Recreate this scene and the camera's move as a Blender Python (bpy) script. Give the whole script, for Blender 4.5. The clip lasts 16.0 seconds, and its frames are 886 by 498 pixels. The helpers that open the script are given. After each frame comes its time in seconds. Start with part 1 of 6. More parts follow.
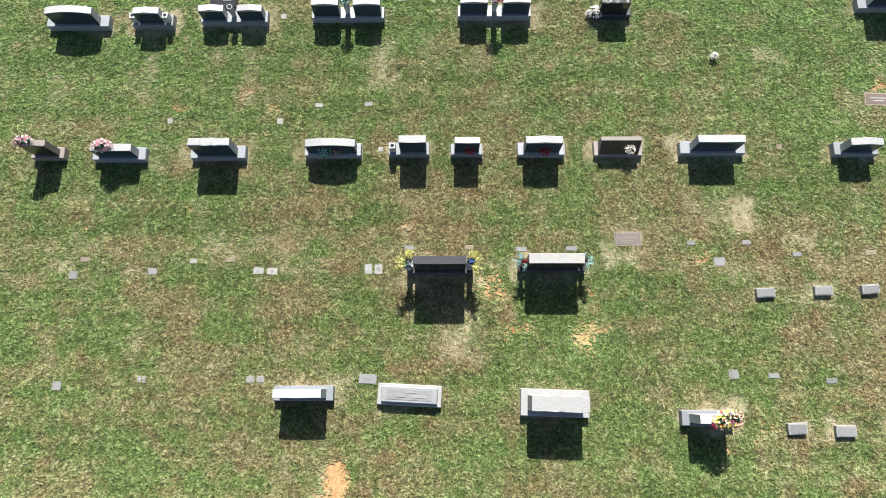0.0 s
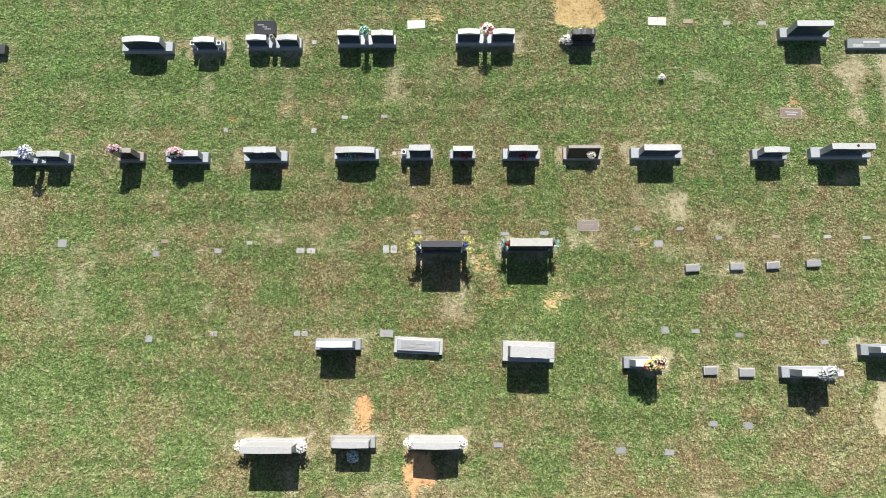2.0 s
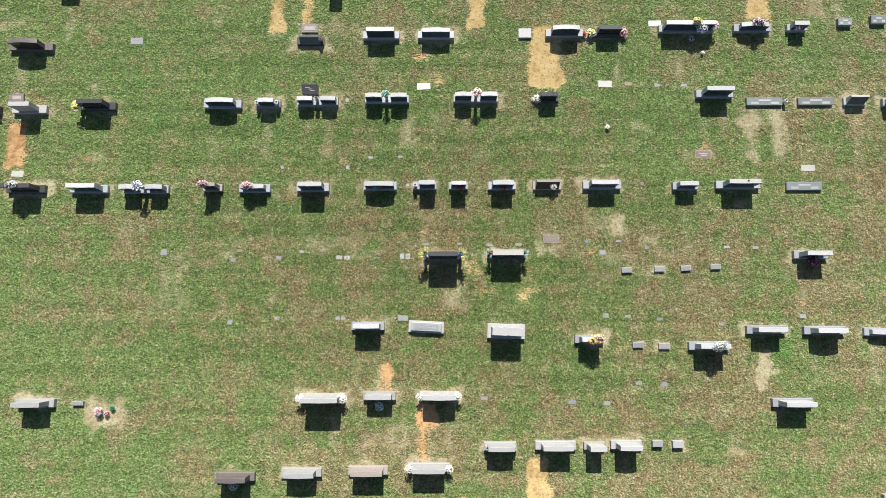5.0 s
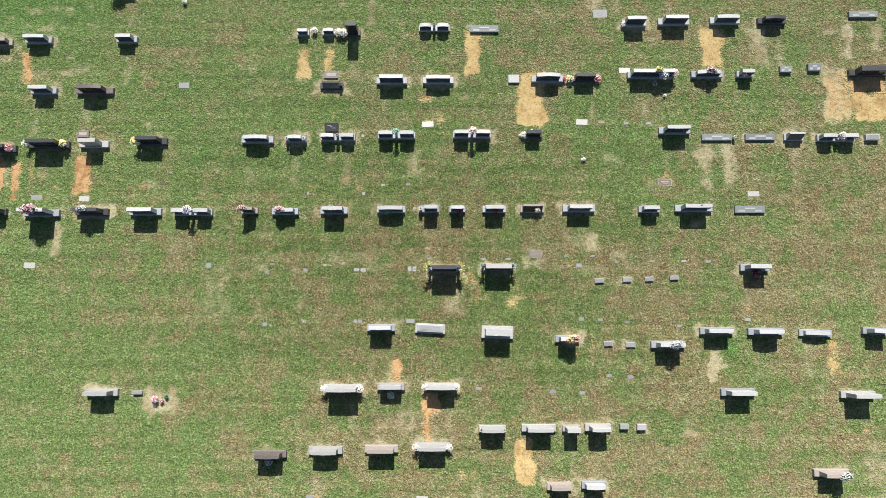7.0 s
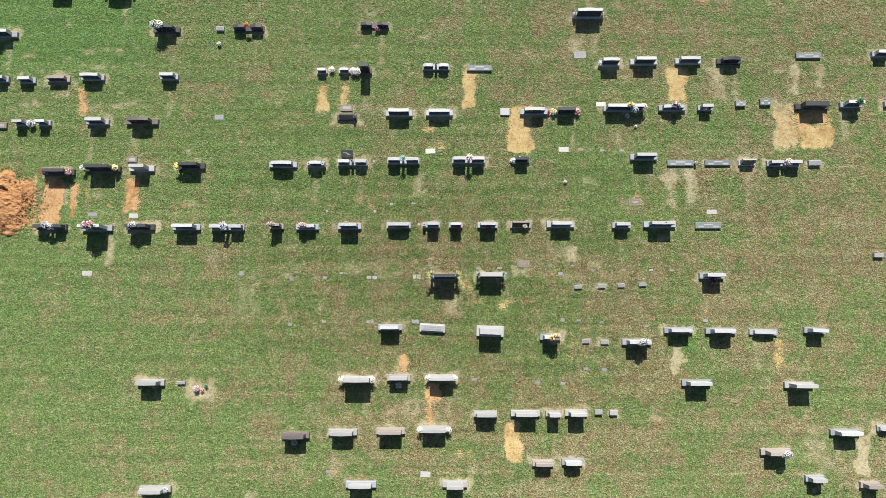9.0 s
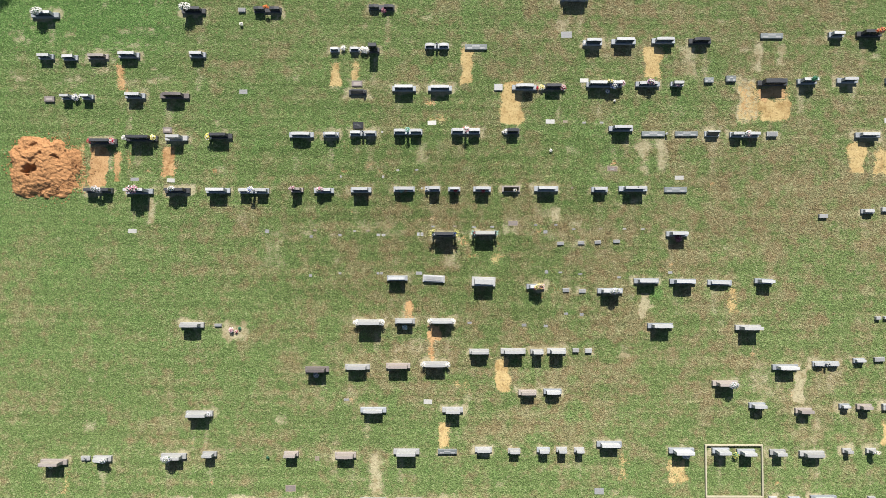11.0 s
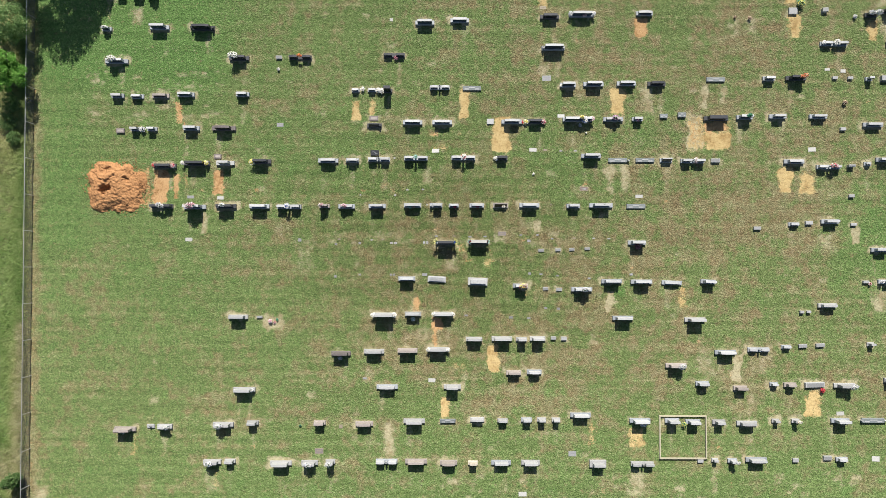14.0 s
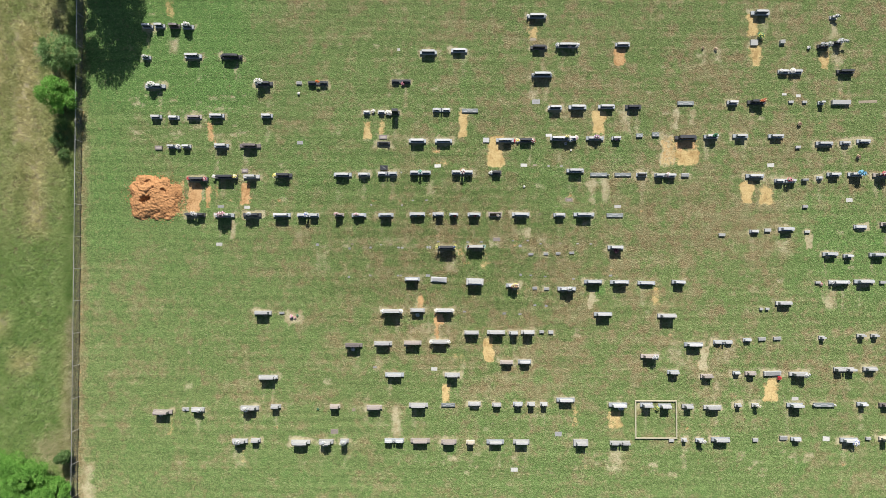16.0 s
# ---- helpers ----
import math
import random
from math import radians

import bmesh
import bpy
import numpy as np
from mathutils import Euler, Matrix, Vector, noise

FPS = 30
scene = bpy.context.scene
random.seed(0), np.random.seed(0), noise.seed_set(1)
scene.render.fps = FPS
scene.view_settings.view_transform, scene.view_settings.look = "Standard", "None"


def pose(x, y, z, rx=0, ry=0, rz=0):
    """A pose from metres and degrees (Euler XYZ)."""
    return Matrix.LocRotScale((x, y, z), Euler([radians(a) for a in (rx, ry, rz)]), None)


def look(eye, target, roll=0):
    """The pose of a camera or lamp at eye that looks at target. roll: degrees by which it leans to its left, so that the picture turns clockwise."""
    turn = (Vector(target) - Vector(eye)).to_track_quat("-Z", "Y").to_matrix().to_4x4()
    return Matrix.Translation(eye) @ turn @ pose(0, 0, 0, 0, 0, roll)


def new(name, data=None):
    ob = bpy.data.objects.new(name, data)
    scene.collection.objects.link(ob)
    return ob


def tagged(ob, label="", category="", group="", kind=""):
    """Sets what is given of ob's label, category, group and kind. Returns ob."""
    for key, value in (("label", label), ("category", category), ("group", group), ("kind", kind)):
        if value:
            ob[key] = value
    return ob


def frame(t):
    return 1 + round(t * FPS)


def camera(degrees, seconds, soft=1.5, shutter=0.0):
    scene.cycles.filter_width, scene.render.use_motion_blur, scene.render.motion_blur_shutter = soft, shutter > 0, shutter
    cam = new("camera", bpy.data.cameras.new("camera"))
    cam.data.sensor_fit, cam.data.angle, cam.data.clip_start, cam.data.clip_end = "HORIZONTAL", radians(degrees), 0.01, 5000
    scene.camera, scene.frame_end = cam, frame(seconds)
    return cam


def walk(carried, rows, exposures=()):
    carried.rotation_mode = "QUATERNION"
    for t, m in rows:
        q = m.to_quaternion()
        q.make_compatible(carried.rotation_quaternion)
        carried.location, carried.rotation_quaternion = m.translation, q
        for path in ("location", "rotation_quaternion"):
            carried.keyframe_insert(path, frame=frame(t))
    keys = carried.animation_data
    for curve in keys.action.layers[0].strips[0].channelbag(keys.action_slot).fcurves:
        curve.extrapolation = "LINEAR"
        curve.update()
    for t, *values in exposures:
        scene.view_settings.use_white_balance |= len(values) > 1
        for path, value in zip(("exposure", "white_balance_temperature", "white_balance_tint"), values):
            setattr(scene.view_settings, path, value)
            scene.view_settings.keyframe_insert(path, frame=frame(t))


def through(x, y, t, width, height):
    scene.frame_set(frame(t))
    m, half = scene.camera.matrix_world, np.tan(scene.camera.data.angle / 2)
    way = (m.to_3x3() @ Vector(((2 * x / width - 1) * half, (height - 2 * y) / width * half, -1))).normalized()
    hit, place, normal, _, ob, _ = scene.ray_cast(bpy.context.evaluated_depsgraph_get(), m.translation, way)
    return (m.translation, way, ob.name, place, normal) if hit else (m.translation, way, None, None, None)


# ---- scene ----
# ---------------------------------------------------------------- camera
cam = camera(72.7, 16.0, soft=0.7)
# seconds, x, y, height, tilt from straight down, roll, turn: a drone that climbs and tips its lens downwards twice
PATH = (
    (0, 0.001, 0.015, 14.988, 12.722, 0.304, -0.006),
    (0.5, -0.021, -0.002, 16.068, 12.808, 0.203, 0.003),
    (1, -0.042, -0.012, 17.167, 12.812, 0.17, 0.005),
    (1.1, -0.046, -0.013, 17.389, 12.606, 0.167, 0.005),
    (1.3, -0.054, -0.015, 17.836, 12.293, 0.163, 0.004),
    (1.4, -0.057, -0.016, 18.06, 12.055, 0.161, 0.003),
    (1.5, -0.061, -0.016, 18.286, 11.767, 0.159, 0.003),
    (1.6, -0.064, -0.016, 18.512, 11.405, 0.144, 0.002),
    (1.7, -0.068, -0.016, 18.739, 10.691, 0.128, 0.001),
    (1.8, -0.071, -0.016, 18.966, 9.968, 0.112, -0.001),
    (1.9, -0.075, -0.016, 19.195, 9.223, 0.097, -0.002),
    (2, -0.078, -0.015, 19.424, 8.498, 0.081, -0.003),
    (2.1, -0.081, -0.014, 19.654, 7.767, 0.104, -0.005),
    (2.2, -0.084, -0.013, 19.884, 7.045, 0.127, -0.006),
    (2.3, -0.088, -0.012, 20.115, 6.652, 0.15, -0.008),
    (2.4, -0.091, -0.011, 20.347, 6.619, 0.173, -0.009),
    (2.5, -0.094, -0.009, 20.58, 6.625, 0.195, -0.011),
    (3, -0.107, 0.001, 21.753, 6.762, 0.101, -0.019),
    (3.5, -0.12, 0.016, 22.94, 6.731, 0.051, -0.027),
    (4, -0.131, 0.034, 24.141, 6.693, 0.009, -0.033),
    (4.6, -0.142, 0.06, 25.595, 6.704, -0.002, -0.039),
    (5.2, -0.152, 0.091, 27.064, 6.73, 0.021, -0.042),
    (5.8, -0.161, 0.125, 28.544, 6.743, 0.046, -0.041),
    (6.5, -0.17, 0.17, 30.284, 6.753, 0.059, -0.035),
    (7, -0.176, 0.204, 31.537, 6.748, 0.073, -0.028),
    (7.5, -0.181, 0.24, 32.798, 6.687, 0.042, -0.019),
    (8, -0.187, 0.278, 34.07, 6.609, 0.039, -0.008),
    (8.6, -0.195, 0.325, 35.614, 6.579, 0.072, 0.008),
    (9.2, -0.204, 0.373, 37.18, 6.564, 0.056, 0.026),
    (9.5, -0.209, 0.398, 37.973, 6.556, 0.047, 0.035),
    (9.7, -0.213, 0.415, 38.506, 6.511, 0.041, 0.042),
    (9.8, -0.215, 0.423, 38.774, 6.409, 0.038, 0.045),
    (9.9, -0.217, 0.431, 39.043, 6.206, 0.034, 0.048),
    (10, -0.219, 0.44, 39.313, 5.904, 0.031, 0.052),
    (10.1, -0.221, 0.448, 39.583, 5.401, 0.027, 0.055),
    (10.2, -0.223, 0.456, 39.855, 4.649, 0.024, 0.058),
    (10.3, -0.225, 0.465, 40.128, 3.756, 0.02, 0.062),
    (10.4, -0.227, 0.473, 40.402, 2.744, 0.017, 0.065),
    (10.5, -0.23, 0.482, 40.677, 1.841, 0.013, 0.068),
    (10.6, -0.232, 0.49, 40.953, 1.809, 0.009, 0.072),
    (10.8, -0.237, 0.507, 41.509, 1.809, 0.001, 0.079),
    (11, -0.243, 0.524, 42.069, 1.81, -0.008, 0.085),
    (11.5, -0.259, 0.565, 43.493, 1.796, -0.022, 0.102),
    (12, -0.277, 0.606, 44.951, 1.78, -0.041, 0.119),
    (12.5, -0.299, 0.646, 46.445, 1.765, -0.032, 0.135),
    (13, -0.324, 0.684, 47.976, 1.771, -0.022, 0.15),
    (13.5, -0.353, 0.72, 49.545, 1.787, -0.034, 0.166),
    (14, -0.387, 0.754, 51.149, 1.776, -0.03, 0.181),
    (14.5, -0.426, 0.784, 52.786, 1.746, -0.009, 0.196),
    (15, -0.47, 0.81, 54.449, 1.751, -0.027, 0.212),
    (15.5, -0.52, 0.831, 56.131, 1.804, -0.073, 0.23),
    (16, -0.577, 0.847, 57.82, 1.848, -0.105, 0.249),
)
walk(cam, [(t, pose(x, y, z, a, b, c)) for t, x, y, z, a, b, c in PATH], exposures=((0.0, 1.31, 6500, 10), (3.0, 1.22, 6500, 10), (7.0, 1.14, 6500, 10), (16.0, 1.05, 6500, 10)))

# ---------------------------------------------------------------- sky and sun
SUN_ELEVATION, SUN_AZIMUTH = 40.8, 1.0
world = bpy.data.worlds.new("sky")
scene.world = world
world.use_nodes = True
wn, wl = world.node_tree.nodes, world.node_tree.links
sky = wn.new("ShaderNodeTexSky")
sky.sky_type, sky.sun_disc = "NISHITA", False
sky.sun_elevation, sky.sun_rotation = radians(SUN_ELEVATION), radians(SUN_AZIMUTH)
wl.new(sky.outputs[0], wn["Background"].inputs[0])
wn["Background"].inputs[1].default_value = 0.052
sun = new("sun", bpy.data.lights.new("sun", "SUN"))
sun.data.energy, sun.data.angle, sun.data.color = 5.0, radians(0.6), (1.0, 0.95, 0.87)
sun.matrix_world = look((0, 0, 60 * math.tan(radians(SUN_ELEVATION))), (-60 * math.sin(radians(SUN_AZIMUTH)), -60 * math.cos(radians(SUN_AZIMUTH)), 0))


# ---------------------------------------------------------------- materials
def material(name, rough=0.6, metal=0.0, spec=0.5):
    m = bpy.data.materials.new(name)
    m.use_nodes = True
    b = m.node_tree.nodes["Principled BSDF"]
    b.inputs["Roughness"].default_value, b.inputs["Metallic"].default_value = rough, metal
    b.inputs["Specular IOR Level"].default_value = spec
    return m, m.node_tree.nodes, m.node_tree.links, b


def noise_node(nd, ln, scale, detail=3.0, rough=0.6, world_space=True, offset=0.0):
    tex = nd.new("ShaderNodeTexNoise")
    tex.inputs["Scale"].default_value, tex.inputs["Detail"].default_value, tex.inputs["Roughness"].default_value = scale, detail, rough
    src = nd.new("ShaderNodeNewGeometry").outputs["Position"] if world_space else nd.new("ShaderNodeTexCoord").outputs["Object"]
    if offset:
        add = nd.new("ShaderNodeVectorMath")
        add.operation = "ADD"
        add.inputs[1].default_value = (offset, -offset * 0.7, offset * 0.3)
        ln.new(src, add.inputs[0])
        src = add.outputs[0]
    ln.new(src, tex.inputs["Vector"])
    return tex.outputs["Fac"]


def ramp(nd, ln, fac, stops):
    r = nd.new("ShaderNodeValToRGB")
    while len(r.color_ramp.elements) < len(stops):
        r.color_ramp.elements.new(0.5)
    for e, (p, c) in zip(r.color_ramp.elements, stops):
        e.position, e.color = p, (*c, 1) if len(c) == 3 else c
    ln.new(fac, r.inputs[0])
    return r.outputs["Color"]


def blend(nd, ln, fac, a, b, mode="MIX"):
    m = nd.new("ShaderNodeMix")
    m.data_type, m.blend_type = "RGBA", mode
    for v, s in ((fac, m.inputs[0]), (a, m.inputs[6]), (b, m.inputs[7])):
        if isinstance(v, (int, float)):
            s.default_value = v
        elif isinstance(v, tuple):
            s.default_value = (*v, 1)
        else:
            ln.new(v, s)
    return m.outputs[2]


def mathn(nd, ln, op, a, b=0.0, clamp=False):
    m = nd.new("ShaderNodeMath")
    m.operation, m.use_clamp = op, clamp
    for v, s in ((a, m.inputs[0]), (b, m.inputs[1])):
        if isinstance(v, (int, float)):
            s.default_value = v
        else:
            ln.new(v, s)
    return m.outputs[0]


def bump(nd, ln, b, height, strength, distance):
    n = nd.new("ShaderNodeBump")
    n.inputs["Strength"].default_value, n.inputs["Distance"].default_value = strength, distance
    ln.new(height, n.inputs["Height"])
    ln.new(n.outputs[0], b.inputs["Normal"])


def stone_material(name, dark, light, rough, stain=(0.25, 0.24, 0.2), weather=0.35, spec=0.5):
    """Speckled granite or marble with weather stains; each stone a little lighter or darker than the next."""
    m, nd, ln, b = material(name, rough, 0.0, spec)
    grain = noise_node(nd, ln, 90.0, 2.0, 0.75)
    mottle = noise_node(nd, ln, 9.0, 4.0)
    col = ramp(nd, ln, grain, [(0.32, dark), (0.66, light)])
    col = blend(nd, ln, ramp(nd, ln, mottle, [(0.45, (0, 0, 0)), (0.75, (weather,) * 3)]), col, stain)
    info = nd.new("ShaderNodeObjectInfo").outputs["Random"]
    tone = mathn(nd, ln, "ADD", mathn(nd, ln, "MULTIPLY", info, 0.3), 0.82)
    comb = nd.new("ShaderNodeCombineColor")
    for k in range(3):
        ln.new(tone, comb.inputs[k])
    col = blend(nd, ln, 1.0, col, comb.outputs[0], "MULTIPLY")
    ln.new(col, b.inputs["Base Color"])
    bump(nd, ln, b, grain, 0.25, 0.004)
    return m


GREY = stone_material("grey_granite", (0.235, 0.243, 0.25), (0.43, 0.44, 0.448), 0.6)
GREY_BASE = stone_material("steeled_grey_granite", (0.145, 0.16, 0.178), (0.295, 0.318, 0.345), 0.5, (0.15, 0.15, 0.135), 0.3)
WHITE = stone_material("pale_granite", (0.2, 0.205, 0.21), (0.345, 0.35, 0.35), 0.6, (0.22, 0.21, 0.185), 0.45)
CREAM = stone_material("cream_marble", (0.30, 0.27, 0.22), (0.45, 0.41, 0.34), 0.6, (0.36, 0.32, 0.25), 0.5)
BLACK = stone_material("black_granite", (0.010, 0.010, 0.012), (0.042, 0.042, 0.047), 0.12, (0.035, 0.035, 0.035), 0.2)
ROSE = stone_material("rose_granite", (0.165, 0.142, 0.13), (0.32, 0.288, 0.268), 0.55, (0.25, 0.2, 0.17), 0.3)
BROWN = stone_material("brown_granite", (0.05, 0.043, 0.043), (0.15, 0.13, 0.126), 0.5, (0.2, 0.18, 0.16), 0.3)
CONCRETE = stone_material("concrete", (0.23, 0.212, 0.152), (0.41, 0.382, 0.28), 0.9, (0.25, 0.23, 0.16), 0.5, 0.2)
WHITE_MARKER = stone_material("white_marble", (0.24, 0.24, 0.228), (0.39, 0.39, 0.372), 0.7, (0.5, 0.48, 0.42), 0.3)
TAN_MARKER = stone_material("tan_concrete", (0.15, 0.13, 0.095), (0.28, 0.24, 0.19), 0.9, (0.26, 0.24, 0.15), 0.7, 0.2)
GREY_MARKER = stone_material("worn_grey_granite", (0.13, 0.135, 0.142), (0.25, 0.255, 0.265), 0.8, (0.22, 0.22, 0.17), 0.5, 0.3)
PALE_MARKER = stone_material("weathered_white_marble", (0.17, 0.17, 0.16), (0.32, 0.32, 0.305), 0.8, (0.2, 0.19, 0.13), 0.5)
ROSE_MARKER = stone_material("worn_pink_granite", (0.10, 0.085, 0.082), (0.19, 0.165, 0.158), 0.7, (0.2, 0.17, 0.14), 0.4)
BRONZE = stone_material("weathered_bronze", (0.09, 0.065, 0.05), (0.2, 0.15, 0.13), 0.5, (0.14, 0.15, 0.13), 0.5)
LETTER = stone_material("pale_lettering", (0.2, 0.21, 0.215), (0.34, 0.35, 0.355), 0.7)
WHITE_BASE = stone_material("steeled_pale_granite", (0.19, 0.193, 0.195), (0.315, 0.32, 0.32), 0.65, (0.19, 0.18, 0.15), 0.5)
LOW_GREY = stone_material("weathered_grey_granite", (0.18, 0.185, 0.185), (0.345, 0.352, 0.35), 0.7, (0.2, 0.2, 0.165), 0.5)
LONG_GREY = stone_material("dull_blue_grey_granite", (0.08, 0.095, 0.1), (0.165, 0.185, 0.192), 0.6, (0.17, 0.18, 0.15), 0.4)
DARK_LETTER = stone_material("dark_lettering", (0.12, 0.12, 0.13), (0.22, 0.22, 0.23), 0.7)
# polished fronts; the shade they stand in is painted into these dark colours too
SHADED_FACE = stone_material("shaded_polished_blue_granite", (0.02, 0.028, 0.04), (0.055, 0.072, 0.098), 0.15, (0.03, 0.036, 0.044), 0.25, 0.3)
SHADED_FACE_BROWN = stone_material("shaded_polished_brown_granite", (0.02, 0.015, 0.015), (0.06, 0.046, 0.044), 0.2, (0.06, 0.05, 0.05), 0.25, 0.3)
BLACK_ROUGH = stone_material("unpolished_black_granite", (0.026, 0.027, 0.03), (0.066, 0.068, 0.073), 0.3, (0.08, 0.08, 0.077), 0.3)
STONES = {"grey": GREY, "white": WHITE, "cream": CREAM, "black": BLACK_ROUGH, "rose": ROSE, "brown": BROWN}
STONE_WORDS = {"grey": "grey granite", "white": "pale granite", "cream": "cream marble", "black": "polished black granite", "rose": "rose-brown granite", "brown": "dark brown granite"}


def plain_material(name, colour, rough=0.7, metal=0.0, vary=0.25, scale=25.0, through=0.0):
    m, nd, ln, b = material(name, rough, metal, 0.3)
    n = noise_node(nd, ln, scale, 3.0)
    lo, hi = tuple(c * (1 - vary) for c in colour), tuple(min(1, c * (1 + vary)) for c in colour)
    col = ramp(nd, ln, n, [(0.3, lo), (0.7, hi)])
    ln.new(col, b.inputs["Base Color"])
    if through:
        tr = nd.new("ShaderNodeBsdfTranslucent")
        ln.new(col, tr.inputs[0])
        mix = nd.new("ShaderNodeMixShader")
        mix.inputs[0].default_value = through
        ln.new(b.outputs[0], mix.inputs[1])
        ln.new(tr.outputs[0], mix.inputs[2])
        ln.new(mix.outputs[0], nd["Material Output"].inputs[0])
    return m


PETALS = {
    "white": plain_material("white_petals", (0.72, 0.70, 0.66), vary=0.15, through=0.2), "red": plain_material("red_petals", (0.42, 0.03, 0.05), through=0.2),
    "darkred": plain_material("dark_red_petals", (0.16, 0.03, 0.05), through=0.2), "pink": plain_material("pink_petals", (0.52, 0.27, 0.33), through=0.2),
    "yellow": plain_material("yellow_petals", (0.68, 0.58, 0.12), through=0.2), "blue": plain_material("blue_petals", (0.08, 0.13, 0.42), through=0.2),
    "skyblue": plain_material("sky_blue_petals", (0.18, 0.42, 0.62), through=0.2), "orange": plain_material("orange_petals", (0.7, 0.2, 0.06), through=0.2),
    "fern": plain_material("pale_yellow_fronds", (0.62, 0.6, 0.22), through=0.2), "cream": plain_material("cream_petals", (0.72, 0.6, 0.42), through=0.2), "silver": plain_material("faded_grey_petals", (0.36, 0.37, 0.43), through=0.15),
    "teal": plain_material("teal_petals", (0.35, 0.55, 0.52), through=0.2), "purple": plain_material("purple_petals", (0.25, 0.1, 0.3), through=0.2),
    "brown": plain_material("withered_petals", (0.28, 0.2, 0.14), through=0.15), "green": plain_material("plastic_fern", (0.05, 0.2, 0.11), through=0.2),
}
LEAF = plain_material("bouquet_leaves", (0.045, 0.11, 0.045), through=0.25)
VASE_DARK = plain_material("bronze_vase", (0.06, 0.055, 0.05), 0.5)
VASE_PALE = plain_material("pale_vase", (0.55, 0.55, 0.53), 0.6, vary=0.12)
# near-black for flat discs that paint the shade inside a vase's mouth
HOLLOW_SHADE = plain_material("painted_hollow_shade", (0.02, 0.02, 0.02), 0.9)


def layer_node(nd, name):
    at = nd.new("ShaderNodeAttribute")
    at.attribute_name = name
    return at.outputs["Fac"]


def spread(nd, ln, fac, lo, hi):
    r = nd.new("ShaderNodeMapRange")
    r.inputs["From Min"].default_value, r.inputs["From Max"].default_value = lo, hi
    ln.new(fac, r.inputs["Value"])
    return r.outputs[0]


def total(nd, ln, *pairs):
    out = mathn(nd, ln, "MULTIPLY", *pairs[0])
    for fac, amount in pairs[1:]:
        out = mathn(nd, ln, "ADD", out, mathn(nd, ln, "MULTIPLY", fac, amount))
    return out


def lawn_colour(nd, ln):
    """Green, straw and fresh grass, in tufts, clumps, stretches and mowing lines, with shade between tufts painted in;
    also how light each tuft is.
    """
    broad = spread(nd, ln, noise_node(nd, ln, 2.2, 3.0, 0.8), 0.32, 0.68)
    relief = spread(nd, ln, noise_node(nd, ln, 5.5, 2.0, 1.0, offset=9.0), 0.34, 0.66)
    tufts = spread(nd, ln, noise_node(nd, ln, 11.5, 1.0, 0.7, offset=13.0), 0.34, 0.66)
    fine = spread(nd, ln, noise_node(nd, ln, 27.0, 1.0, 0.7, offset=43.0), 0.34, 0.66)
    clumps = spread(nd, ln, noise_node(nd, ln, 3.4, 4.0, 0.75, offset=23.0), 0.34, 0.66)
    blot = spread(nd, ln, noise_node(nd, ln, 6.0, 3.0, 0.7, offset=77.0), 0.32, 0.68)
    mid = spread(nd, ln, noise_node(nd, ln, 1.9, 4.0, 0.7, offset=67.0), 0.34, 0.66)
    wide = spread(nd, ln, noise_node(nd, ln, 0.7, 4.0, 0.6, offset=31.0), 0.36, 0.64)
    huge = spread(nd, ln, noise_node(nd, ln, 0.11, 3.0, 0.6, offset=57.0), 0.3, 0.7)
    patchy = noise_node(nd, ln, 1.1, 5.0, 0.65, offset=91.0)
    stretch = nd.new("ShaderNodeVectorMath")
    stretch.operation = "MULTIPLY"
    stretch.inputs[1].default_value = (0.07, 2.0, 1.0)
    ln.new(nd.new("ShaderNodeNewGeometry").outputs["Position"], stretch.inputs[0])
    mown = nd.new("ShaderNodeTexNoise")
    mown.inputs["Scale"].default_value, mown.inputs["Detail"].default_value = 1.0, 3.0
    ln.new(stretch.outputs[0], mown.inputs["Vector"])
    mown = spread(nd, ln, mown.outputs["Fac"], 0.3, 0.7)
    # hollows of the relief are coloured darker, as if shaded, and its tips paler
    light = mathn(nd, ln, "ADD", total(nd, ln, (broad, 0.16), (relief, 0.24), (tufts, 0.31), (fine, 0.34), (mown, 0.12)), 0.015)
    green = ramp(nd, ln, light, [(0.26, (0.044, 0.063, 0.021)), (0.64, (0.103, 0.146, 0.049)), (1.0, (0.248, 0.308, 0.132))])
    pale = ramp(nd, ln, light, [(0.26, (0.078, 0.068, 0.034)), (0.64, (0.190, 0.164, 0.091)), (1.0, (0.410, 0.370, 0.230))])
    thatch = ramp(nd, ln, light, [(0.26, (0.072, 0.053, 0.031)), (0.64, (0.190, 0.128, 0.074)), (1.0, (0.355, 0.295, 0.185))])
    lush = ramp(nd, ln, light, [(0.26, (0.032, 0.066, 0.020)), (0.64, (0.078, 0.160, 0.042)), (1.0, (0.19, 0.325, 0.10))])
    straw = blend(nd, ln, ramp(nd, ln, patchy, [(0.42, (0, 0, 0)), (0.58, (1, 1, 1))]), pale, thatch)
    dry = total(nd, ln, (blot, 0.08), (mid, 0.33), (wide, 0.56), (huge, 0.33), (mown, 0.2), (layer_node(nd, "straw"), 0.75), (layer_node(nd, "lush"), -0.4))
    col = blend(nd, ln, ramp(nd, ln, dry, [(0.63, (0, 0, 0)), (1.52, (0.76, 0.76, 0.76))]), green, straw)
    fresh = total(nd, ln, (layer_node(nd, "lush"), 0.75), (spread(nd, ln, noise_node(nd, ln, 0.75, 5.0, 0.65, offset=111.0), 0.53, 0.68), 0.36))
